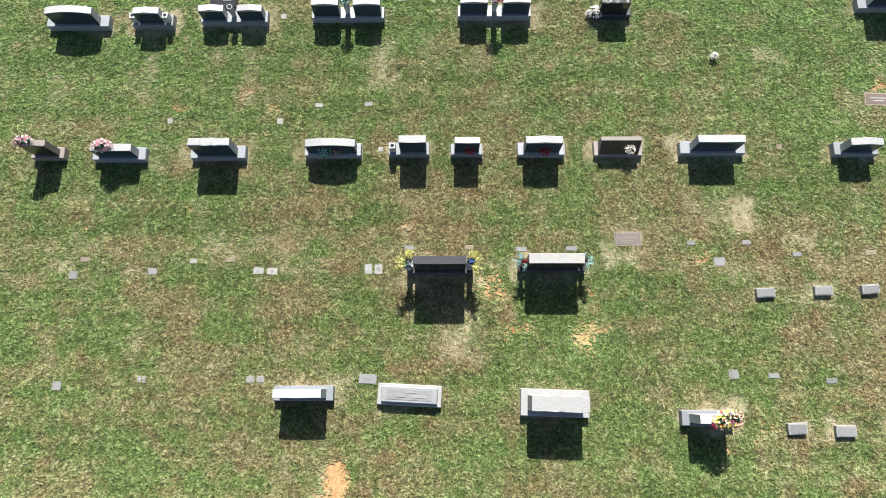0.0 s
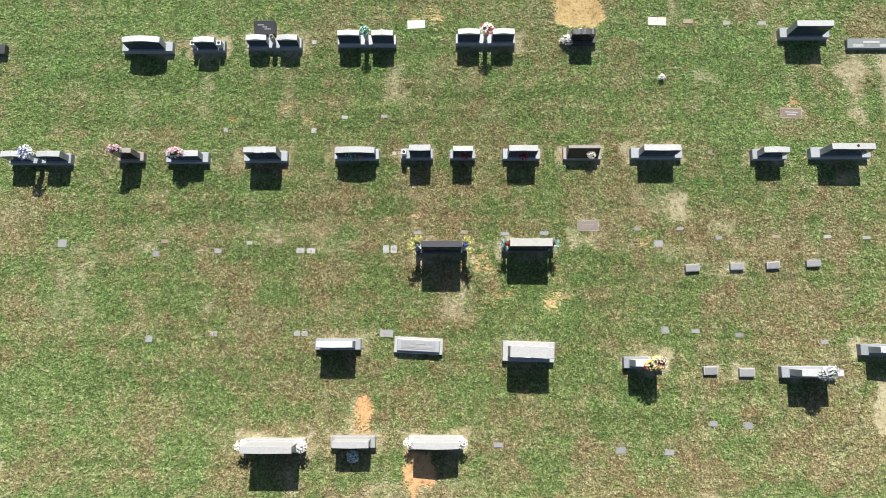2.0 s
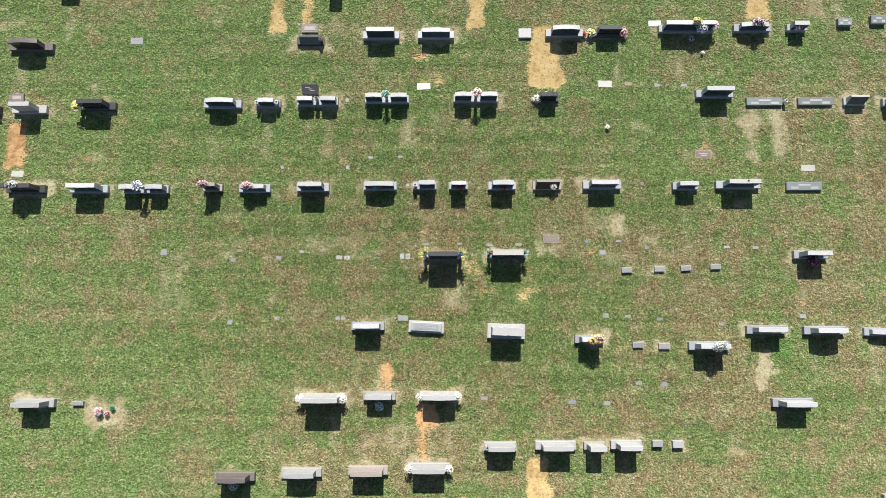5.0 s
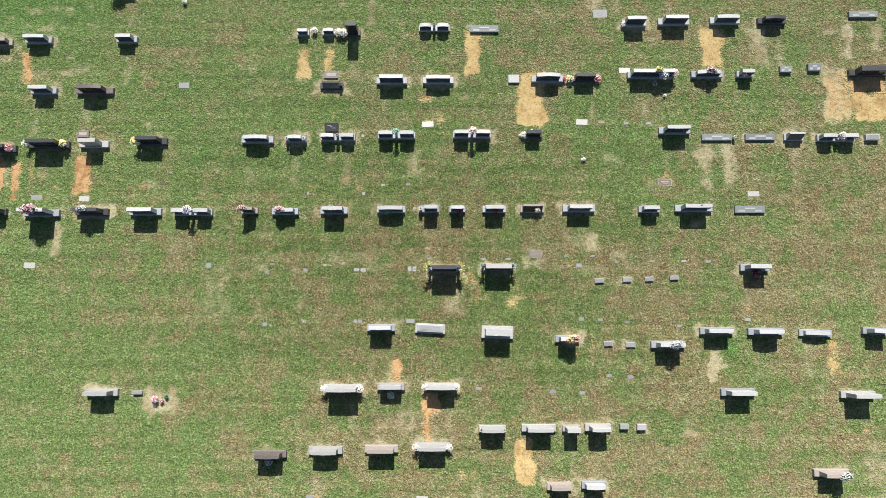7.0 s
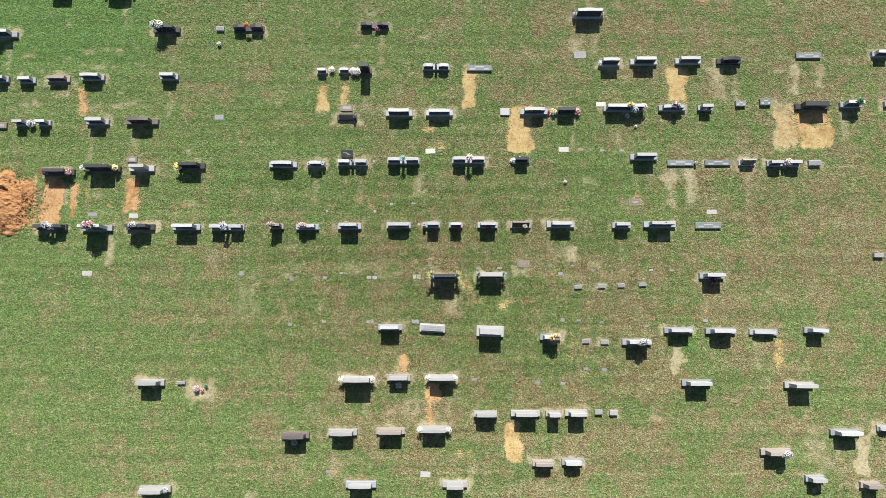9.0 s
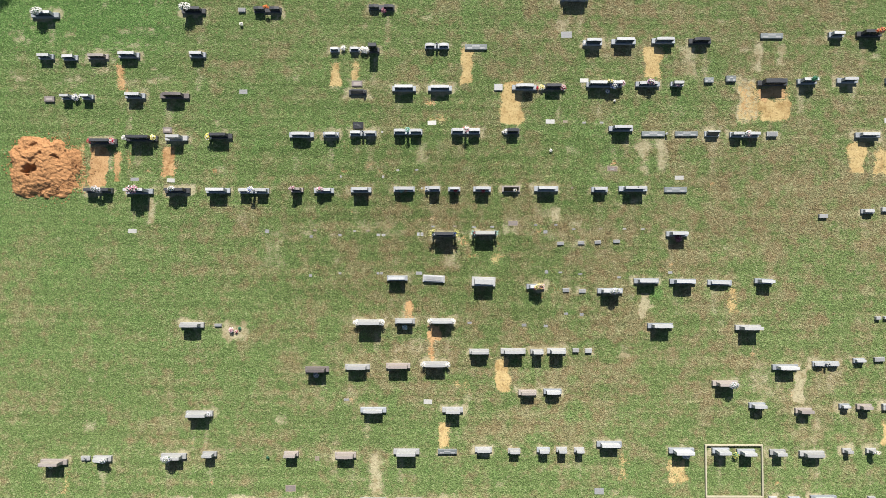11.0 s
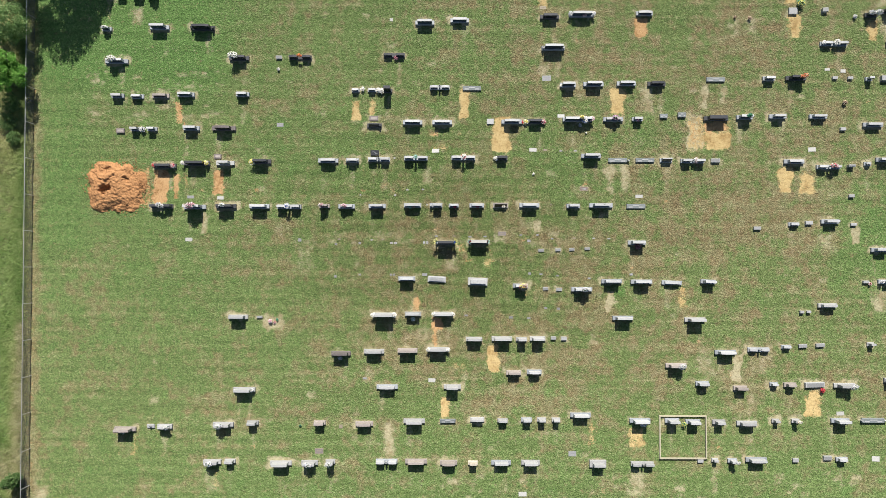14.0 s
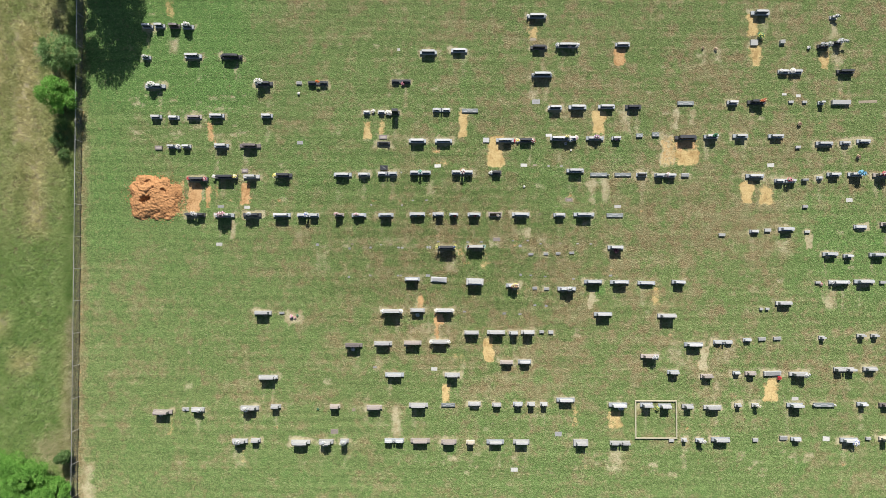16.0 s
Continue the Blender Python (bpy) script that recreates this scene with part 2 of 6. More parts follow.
    fresh = mathn(nd, ln, "MULTIPLY", fresh, mathn(nd, ln, "SUBTRACT", 1.25, mathn(nd, ln, "MULTIPLY", mid, 0.5)))
    col = blend(nd, ln, mathn(nd, ln, "MINIMUM", fresh, 0.8), col, lush)
    bits = ramp(nd, ln, noise_node(nd, ln, 7.0, 3.0, 0.7, offset=3.0), [(0.59, (0, 0, 0)), (0.70, (0.56, 0.56, 0.56))])
    col = blend(nd, ln, bits, col, (0.36, 0.34, 0.21))
    # dark flecks multiplied in: the small shadows of tufts, as colour
    tuft_shade = ramp(nd, ln, noise_node(nd, ln, 6.0, 3.0, 0.7, offset=83.0), [(0.31, (0.58, 0.61, 0.57)), (0.43, (1, 1, 1))])
    return blend(nd, ln, 1.0, col, tuft_shade, "MULTIPLY"), total(nd, ln, (broad, 0.25), (relief, 0.42), (tufts, 0.14)), tufts, clumps


def ground_material():
    """Mown summer lawn, with bare sand and red clay where the ground says so."""
    m, nd, ln, b = material("lawn", 0.95, 0.0, 0.1)
    b.inputs["Diffuse Roughness"].default_value = 0.6
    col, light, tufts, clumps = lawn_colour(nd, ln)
    tuft = total(nd, ln, (tufts, 0.35), (clumps, 0.4), (spread(nd, ln, noise_node(nd, ln, 2.2, 3.0, 0.6, offset=19.0), 0.4, 0.68), 0.3))
    tone = ramp(nd, ln, noise_node(nd, ln, 1.3, 4.0, 0.65, offset=29.0), [(0.36, (0.72, 0.66, 0.6)), (0.5, (1.0, 1.0, 1.0)), (0.7, (1.06, 1.08, 1.12))])
    specks = ramp(nd, ln, noise_node(nd, ln, 8.0, 4.0, 0.7, offset=7.0), [(0.33, (0.42, 0.38, 0.32)), (0.41, (1, 1, 1))])
    grit = spread(nd, ln, noise_node(nd, ln, 6.0, 6.0, 0.75, offset=5.0), 0.25, 0.75)
    height = light
    for name, lo, hi, edge, most, gain in (("bleach", (0.17, 0.145, 0.088), (0.40, 0.36, 0.235), 0.55, 0.85, 1.8), ("sand", (0.245, 0.178, 0.080), (0.465, 0.355, 0.170), 0.34, 1.0, 1.15), ("clay", (0.24, 0.138, 0.064), (0.46, 0.30, 0.15), 0.3, 1.0, 1.25)):
        soil = ramp(nd, ln, grit, [(0.0, tuple(p * 0.6 for p in lo)), (0.2, lo), (0.45, tuple(0.3 * p + 0.7 * q for p, q in zip(lo, hi))), (0.9, hi)])
        soil = blend(nd, ln, 1.0, blend(nd, ln, 1.0, soil, tone, "MULTIPLY"), specks, "MULTIPLY")
        show = ramp(nd, ln, mathn(nd, ln, "SUBTRACT", mathn(nd, ln, "MULTIPLY", layer_node(nd, name), gain), tuft), [(0.0, (0, 0, 0)), (edge, (most,) * 3)])
        col = blend(nd, ln, show, col, soil)
        height = mathn(nd, ln, "MULTIPLY", height, mathn(nd, ln, "SUBTRACT", 1.0, mathn(nd, ln, "MULTIPLY", show, 0.75)))
    # small scalped spots where the soil shows between the tufts
    spot = mathn(nd, ln, "MULTIPLY", spread(nd, ln, noise_node(nd, ln, 1.7, 4.0, 0.7, offset=47.0), 0.58, 0.68), mathn(nd, ln, "SUBTRACT", 1.0, tufts, True), True)
    col = blend(nd, ln, mathn(nd, ln, "MULTIPLY", spot, 0.65), col, (0.24, 0.165, 0.1))
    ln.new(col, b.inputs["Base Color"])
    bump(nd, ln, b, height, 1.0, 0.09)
    return m


def lawn_blade_material():
    """Single blades that take the lawn's own colour, painted tuft shade included, where they grow, each a little
    lighter or darker.
    """
    m, nd, ln, b = material("grass_blades", 0.8, 0.0, 0.2)
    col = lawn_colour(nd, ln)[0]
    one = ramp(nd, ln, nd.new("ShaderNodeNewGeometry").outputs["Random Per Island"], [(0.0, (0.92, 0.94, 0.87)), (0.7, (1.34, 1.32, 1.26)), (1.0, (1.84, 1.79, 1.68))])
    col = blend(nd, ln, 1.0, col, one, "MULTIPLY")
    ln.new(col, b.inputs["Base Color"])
    tr = nd.new("ShaderNodeBsdfTranslucent")
    ln.new(col, tr.inputs[0])
    mix = nd.new("ShaderNodeMixShader")
    mix.inputs[0].default_value = 0.3
    ln.new(b.outputs[0], mix.inputs[1])
    ln.new(tr.outputs[0], mix.inputs[2])
    ln.new(mix.outputs[0], nd["Material Output"].inputs[0])
    return m


LAWN = ground_material()
CLAY = stone_material("dug_red_clay", (0.17, 0.08, 0.034), (0.34, 0.185, 0.086), 0.95, (0.36, 0.205, 0.098), 0.7, 0.1)


def blade_material(name, stops, scale=1.2, alone=1.0, dry=()):
    """Leaves or blades, coloured clump by clump and, by the share alone, one by one."""
    m, nd, ln, b = material(name, 0.8, 0.0, 0.2)
    one = nd.new("ShaderNodeNewGeometry").outputs["Random Per Island"]
    clump = nd.new("ShaderNodeMapRange")
    clump.inputs["From Min"].default_value, clump.inputs["From Max"].default_value = 0.28, 0.72
    ln.new(noise_node(nd, ln, scale, 4.0, 0.65), clump.inputs["Value"])
    fac = mathn(nd, ln, "ADD", mathn(nd, ln, "MULTIPLY", one, alone), mathn(nd, ln, "MULTIPLY", clump.outputs[0], 1.0 - alone))
    col = ramp(nd, ln, fac, stops)
    if dry:
        col = blend(nd, ln, mathn(nd, ln, "MULTIPLY", layer_node(nd, "straw"), 0.9, True), col, ramp(nd, ln, fac, dry))
    ln.new(col, b.inputs["Base Color"])
    tr = nd.new("ShaderNodeBsdfTranslucent")
    ln.new(col, tr.inputs[0])
    mix = nd.new("ShaderNodeMixShader")
    mix.inputs[0].default_value = 0.3
    ln.new(b.outputs[0], mix.inputs[1])
    ln.new(tr.outputs[0], mix.inputs[2])
    ln.new(mix.outputs[0], nd["Material Output"].inputs[0])
    return m


BLADE = lawn_blade_material()
WEED = blade_material("tall_weeds", [(0.0, (0.09, 0.18, 0.04)), (0.5, (0.2, 0.29, 0.09)), (1.0, (0.38, 0.42, 0.2))], 0.6, 0.5, [(0.0, (0.21, 0.2, 0.085)), (0.5, (0.42, 0.38, 0.18)), (1.0, (0.64, 0.58, 0.36))])
DRY_WEED = blade_material("dry_weeds", [(0.0, (0.17, 0.16, 0.07)), (0.5, (0.37, 0.35, 0.19)), (1.0, (0.58, 0.54, 0.36))], 1.0, 0.6)
LEAF_LIGHT = blade_material("fresh_leaves", [(0.0, (0.075, 0.2, 0.03)), (0.6, (0.15, 0.33, 0.06)), (1.0, (0.29, 0.44, 0.13))], 1.5, 0.6)
LEAF_MID = blade_material("grey_green_leaves", [(0.0, (0.08, 0.16, 0.05)), (0.6, (0.16, 0.26, 0.09)), (1.0, (0.3, 0.38, 0.2))], 1.5, 0.6)
LEAF_DARK = blade_material("dull_leaves", [(0.0, (0.05, 0.11, 0.03)), (0.6, (0.11, 0.19, 0.06)), (1.0, (0.24, 0.31, 0.15))], 1.5, 0.6)
BARK = plain_material("bark", (0.10, 0.075, 0.055), 0.9, vary=0.4, scale=12.0)
STEEL = plain_material("galvanised_steel", (0.42, 0.42, 0.41), 0.45, 0.6, 0.15)
WIRE = plain_material("weathered_wire", (0.11, 0.112, 0.115), 0.6, 0.3, 0.2)


# ---------------------------------------------------------------- building helpers
def mesh_object(name, bm, mat, parent=None, label=""):
    me = bpy.data.meshes.new(name)
    bm.to_mesh(me)
    bm.free()
    me.materials.append(mat)
    ob = new(name, me)
    if parent:
        ob.parent = parent
    if label:
        ob["label"] = label
    return ob


def part(name, bm, mat, parent, label=""):
    return mesh_object(name, bm, mat, parent, label)


def box(bm, x0, x1, y0, y1, z0, z1, bevel=0.0, taper=0.0):
    vs = [bm.verts.new((x + (taper if x == x0 else -taper) * s, y + (taper if y == y0 else -taper) * s, z)) for z, s in ((z0, 0), (z1, 1)) for x, y in ((x0, y0), (x1, y0), (x1, y1), (x0, y1))]
    fs = [bm.faces.new([vs[i] for i in f]) for f in ((3, 2, 1, 0), (4, 5, 6, 7), (0, 1, 5, 4), (1, 2, 6, 5), (2, 3, 7, 6), (3, 0, 4, 7))]
    if bevel:
        edges = {e for f in fs[1:] for e in f.edges if not all(v.co.z == z0 for v in e.verts)}
        bmesh.ops.bevel(bm, geom=list(edges), offset=bevel, segments=1, affect="EDGES")
    return bm


def lathe(bm, rings, seg=10, x=0.0, y=0.0, turn=0.0):
    """Rings of (radius, z), from the outside bottom over the rim and down into the hollow."""
    loops = [[bm.verts.new((x + r * math.cos(turn + 2 * math.pi * k / seg), y + r * math.sin(turn + 2 * math.pi * k / seg), z)) for k in range(seg)] for r, z in rings]
    for a, b in zip(loops, loops[1:]):
        for k in range(seg):
            bm.faces.new((a[k], a[(k + 1) % seg], b[(k + 1) % seg], b[k]))
    bm.faces.new(loops[-1])
    bm.faces.new(loops[0][::-1])
    return bm


def top_outline(w, h, style, rng):
    """The outline of a stone's front, from its foot up one side, over the top and down the other."""
    n = 12 if style in ("arch", "rough") else 2
    pts = [(-w / 2, 0.0)]
    for k in range(n + 1):
        u = -1 + 2 * k / n
        z = h
        if style == "arch":
            z = h - 0.09 * abs(u) ** 2.2
        if style == "rough":
            z = h - 0.02 * abs(u) ** 3 - rng.uniform(0, 0.018)
        if style == "peak":
            z = h - 0.05 * abs(u)
        pts.append((u * w / 2, z))
    pts.append((w / 2, 0.0))
    return pts


def die_mesh(x, y, z, w, d, h, style, rng, lean=0.0, bevel=0.012):
    bm = bmesh.new()
    pts = top_outline(w, h, style, rng)
    jag = 0.012 if style == "rough" else 0.0
    front = [bm.verts.new((x + a, y - d / 2 + rng.uniform(-jag, jag), z + b)) for a, b in pts]
    back = [bm.verts.new((x + a, y + d / 2 - lean * (b / h) + rng.uniform(-jag, jag), z + b)) for a, b in pts]
    if lean:
        for v, (a, b) in zip(front, pts):
            v.co.y += lean * (b / h)
        for v, (a, b) in zip(back, pts):
            v.co.y = y + d / 2
    bm.faces.new(front)
    bm.faces.new(back[::-1])
    n = len(pts)
    for k in range(n):
        bm.faces.new((front[(k + 1) % n], front[k], back[k], back[(k + 1) % n]))
    if bevel:
        rim = [e for e in bm.edges if all(v.co.z > z + 0.02 for v in e.verts) and len({v.co.y for v in e.verts}) and (e.verts[0] in front) == (e.verts[1] in front)]
        bmesh.ops.bevel(bm, geom=rim, offset=bevel, segments=1, affect="EDGES")
    return bm


def vase_on(parent, x, y, z, mat, r=0.085, h=0.26, square=True):
    bm = bmesh.new()
    seg, turn, k = (4, math.pi / 4, 1.3) if square else (12, 0.0, 1.0)
    if square:
        lathe(bm, [(r * k, z), (r * k, z + h)], 4, x, y, turn)
    else:
        lathe(bm, [(r * 0.7, z), (r, z + h * 0.6), (r * 0.9, z + h), (r * 0.72, z + h), (r * 0.6, z + h * 0.45)], 12, x, y)
    v = part("vase", bm, mat, parent, "small granite flower vase")
    if square:
        # solid vase: a dark disc on top stands in for its shaded hollow
        bm = bmesh.new()
        lathe(bm, [(r * 0.55, z + h + 0.003), (r * 0.55, z + h + 0.004)], 12, x, y)
        part("opening", bm, HOLLOW_SHADE, v, "dark disc for the shaded vase mouth")
    return v


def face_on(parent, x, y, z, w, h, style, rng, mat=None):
    """The polished front of a stone, a hair proud of the rough granite; all but black carry painted shade."""
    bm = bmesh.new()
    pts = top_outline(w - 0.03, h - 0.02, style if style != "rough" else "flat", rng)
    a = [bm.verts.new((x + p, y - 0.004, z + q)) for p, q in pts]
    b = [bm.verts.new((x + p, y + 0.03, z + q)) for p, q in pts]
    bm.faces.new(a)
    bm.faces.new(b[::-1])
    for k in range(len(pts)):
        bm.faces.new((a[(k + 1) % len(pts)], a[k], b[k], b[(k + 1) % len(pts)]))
    return part("polished_face", bm, mat or SHADED_FACE, parent, "polished black face" if mat is BLACK else "polished brown face, darkened for shade" if mat else "polished blue-grey face, darkened for shade")


CLEAR = []


# ---------------------------------------------------------------- kinds of memorial
def headstone(x, y, width, ratio, depth, thick, height, stone="grey", top="flat", turn=0.0, shift=0.0, twin=False, slant=False, vases="", cap="", note=""):
    """An upright stone on a low base; y is the middle of the base."""
    rng = random.Random(int(x * 100) * 7919 + int(y * 100))
    mat = STONES[stone]
    ob = new("headstone")
    CLEAR.append((x - width / 2, x + width / 2, y - depth / 2, y + depth / 2))
    base_h = 0.2 if height > 0.55 else 0.14
    bm = bmesh.new()
    box(bm, -width / 2, width / 2, -depth / 2, depth / 2, 0.0, base_h, 0.012, 0.004)
    part("base", bm, ROSE if slant and stone == "brown" else {"grey": GREY_BASE, "white": WHITE_BASE}.get(stone, mat), ob)
    w, h = width * ratio, height - base_h
    if twin:
        gap = width * 0.2
        one = (width * 0.93 - gap) / 2
        for side in (-1, 1):
            bm = die_mesh(side * (gap + one) / 2, 0.0, base_h, one, thick, h, top if top != "flat" else "peak", rng)
            tab = part("tablet", bm, mat, ob)
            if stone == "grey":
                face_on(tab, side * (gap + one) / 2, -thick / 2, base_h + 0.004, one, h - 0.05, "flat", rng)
    elif slant:
        tab = part("tablet", die_mesh(0, 0.0, base_h, w, depth * 0.8, h, "flat", rng, lean=depth * 0.55, bevel=0.008), ROSE if stone == "brown" else mat, ob)
        bm = bmesh.new()
        box(bm, -w / 2 + 0.015, w / 2 - 0.015, -0.004, 0.012, 0.01, h - 0.015)
        for v in bm.verts:
            v.co.y += -depth * 0.4 + depth * 0.55 * v.co.z / h
            v.co.z += base_h
        # on grey and brown stones part of this darkness is painted shade
        part("polished_face", bm, {"grey": SHADED_FACE, "black": BLACK}.get(stone, SHADED_FACE_BROWN), tab, "polished dark slanted face")
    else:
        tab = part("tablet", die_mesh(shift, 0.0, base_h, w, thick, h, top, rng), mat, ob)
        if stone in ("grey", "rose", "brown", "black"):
            face_on(tab, shift, -thick / 2 - (0.012 if top == "rough" else 0), base_h + 0.004, w, h - (0.03 if top == "peak" else 0.0), top if top != "peak" else "flat", rng, {"grey": None, "black": BLACK}.get(stone, SHADED_FACE_BROWN))
        if cap:
            bm = bmesh.new()
            box(bm, shift - w / 2 - 0.004, shift + w / 2 + 0.004, -0.004 - thick / 2, 0.004 + thick / 2, height + 0.001, height + 0.03, 0.008)
            part("cap", bm, WHITE_MARKER, tab, "pale sunlit granite cap")
    for v in vases:
        vx = {"l": -(width / 2 - 0.12), "r": width / 2 - 0.12, "c": 0.0}[v] if v != "t" else w * 0.1
        if v == "t":
            # no hole is cut; a dark disc paints the shaded hollow
            bm = bmesh.new()
            lathe(bm, [(0.045, height + 0.001), (0.045, height + 0.006)], 10, vx, 0.02)
            part("opening", bm, HOLLOW_SHADE, ob, "dark round disc for a shaded vase mouth in the top")
        else:
            vase_on(ob, vx, -0.02 if v != "c" else 0.02, base_h, mat, square=v != "c", h=0.42 if v == "c" else 0.26)
    ob.matrix_basis = pose(x, y, 0, 0, 0, turn)
    patch(x - width / 2 - 0.22, y - depth / 2 - 0.16, x + width / 2 + 0.22, y + depth / 2 + 0.2, "bleach", rng.uniform(0.4, 0.75), 0.4)
    # the settled plots in front of the stone, one or two
    for side in ((-0.42, 0.42) if width > 1.35 else (0.0,)):
        if rng.random() < 0.6:
            long, seen = rng.uniform(1.9, 2.5), rng.uniform(0.26, 0.46)
            patch(x + side - 0.3, y - 0.3 - long, x + side + 0.3, y - 0.3, "bleach", seen, 0.6)
            if rng.random() < 0.35:
                patch(x + side - 0.25, y - 0.2 - long, x + side + 0.25, y + 0.25 - long, "clay", rng.uniform(0.3, 0.5), 0.4)
    form = "double-tablet" if twin else "slanted" if slant else "wide upright" if width > 1.3 else "upright" if width > 0.95 else "small upright"
    feel = {"arch": ", arched", "rough": ", rough-hewn"}.get(top, "")
    extra = " and vases" if len(vases) > 1 else " and vase" if vases in ("l", "r", "c") else ""
    return tagged(ob, f"{form} {STONE_WORDS[stone]} headstone{feel} on a base{extra}{note}", "headstone", "headstones in the cemetery rows")


def low_marker(x, y, width, depth, height, stone="grey", long=False, slant=False, letters=False, turn=0.0, vases="", plinth=0.0):
    """A low bevelled or slanted block set in the grass."""
    mat = STONES[stone]
    ob = new("grave_marker")
    CLEAR.append((x - width / 2, x + width / 2, y - depth / 2, y + depth / 2))
    fall = (height - plinth) * 0.45 if slant else min(0.022, height * 0.12)
    bm = bmesh.new()
    box(bm, -width / 2, width / 2, -depth / 2, depth / 2, plinth, height, 0.012 if width < 0.7 else 0.02)
    if slant:
        for v in bm.verts:
            if v.co.y < 0 and v.co.z > plinth + (height - plinth) * 0.5:
                v.co.z -= fall
    else:
        for v in bm.verts:
            if v.co.y < 0 and v.co.z > height * 0.5:
                v.co.z -= fall
    part("block", bm, LONG_GREY if long and stone == "grey" else mat if slant and width > 1 else {"grey": LOW_GREY, "rose": ROSE_MARKER}.get(stone, mat), ob)
    if plinth:
        b2 = bmesh.new()
        box(b2, -width / 2 - 0.1, width / 2 + 0.1, -depth / 2 - 0.07, depth / 2 + 0.06, 0.0, plinth, 0.015)
        part("plinth", b2, WHITE_BASE, ob)

    def bar(u, v, wu, wv, m, name, parent, lift=0.004):
        b2 = bmesh.new()
        box(b2, u - wu / 2, u + wu / 2, v - wv / 2, v + wv / 2, -0.004, 0.003)
        for q in b2.verts:
            q.co.z += height + lift - fall * (0.5 - q.co.y / (depth * 0.86))
        return part(name, b2, m, parent)

    if stone == "grey" and not long and not slant:
        bar(0, -depth * 0.03, width * 0.86, depth * 0.72, GREY_MARKER, "name_panel", ob)
        patch(x - width * 0.8, y - depth * 1.1, x + width * 0.8, y + depth * 0.9, "bleach", 0.62, 0.4)
        turn = turn or random.Random(int(x * 100)).uniform(-1, 5)
    if long:
        bar(0, depth * 0.14, width * 0.34, depth * 0.2, LETTER, "name_panel", ob)
        for s in (-1, 1):
            bar(s * width * 0.28, -depth * 0.2, width * 0.22, depth * 0.3, LETTER, "name_panel", ob)
    if stone == "rose":
        bar(0, 0.0, width * 0.66, depth * 0.46, ROSE, "name_panel", ob)
    if slant and not letters:
        panel = bar(0, 0.0, width * 0.8, depth * 0.62, GREY, "name_panel", ob)
        bar(0.04 * width, depth * 0.17, width * 0.2, depth * 0.1, WHITE_MARKER, "lettering", panel, 0.01)
        for u in (-0.2, 0.18):
            bar(u * width, -depth * 0.08, width * 0.27, depth * 0.16, WHITE_MARKER, "lettering", panel, 0.01)
    if letters:
        for k, (u, l) in enumerate(((-0.16, 0.3), (0.02, 0.22), (0.16, 0.3))):
            bar(u * width, depth * (0.15 - 0.14 * k), l * width, depth * 0.07, LETTER, "lettering", ob, 0.006)
    for v in vases:
        vx = {"l": -(width / 2 + 0.0), "r": width / 2 + 0.1, "c": 0.0}[v]
        vase_on(ob, vx, 0.0, 0.0 if v != "c" else height * 0.75, VASE_PALE if v == "r" else mat, 0.08, 0.3 if v != "c" else 0.16, square=False)
    ob.matrix_basis = pose(x, y, 0, 0, 0, turn)
    patch(x - width / 2 - 0.12, y - depth / 2 - 0.15, x + width / 2 + 0.12, y + depth / 2 + 0.12, "bleach", 0.5, 0.35)
    kind = "long low" if long else "slant-faced" if slant else "small low"
    return tagged(ob, f"{kind} {STONE_WORDS[stone]} grave marker block in the grass", "grave marker", "low grave markers")


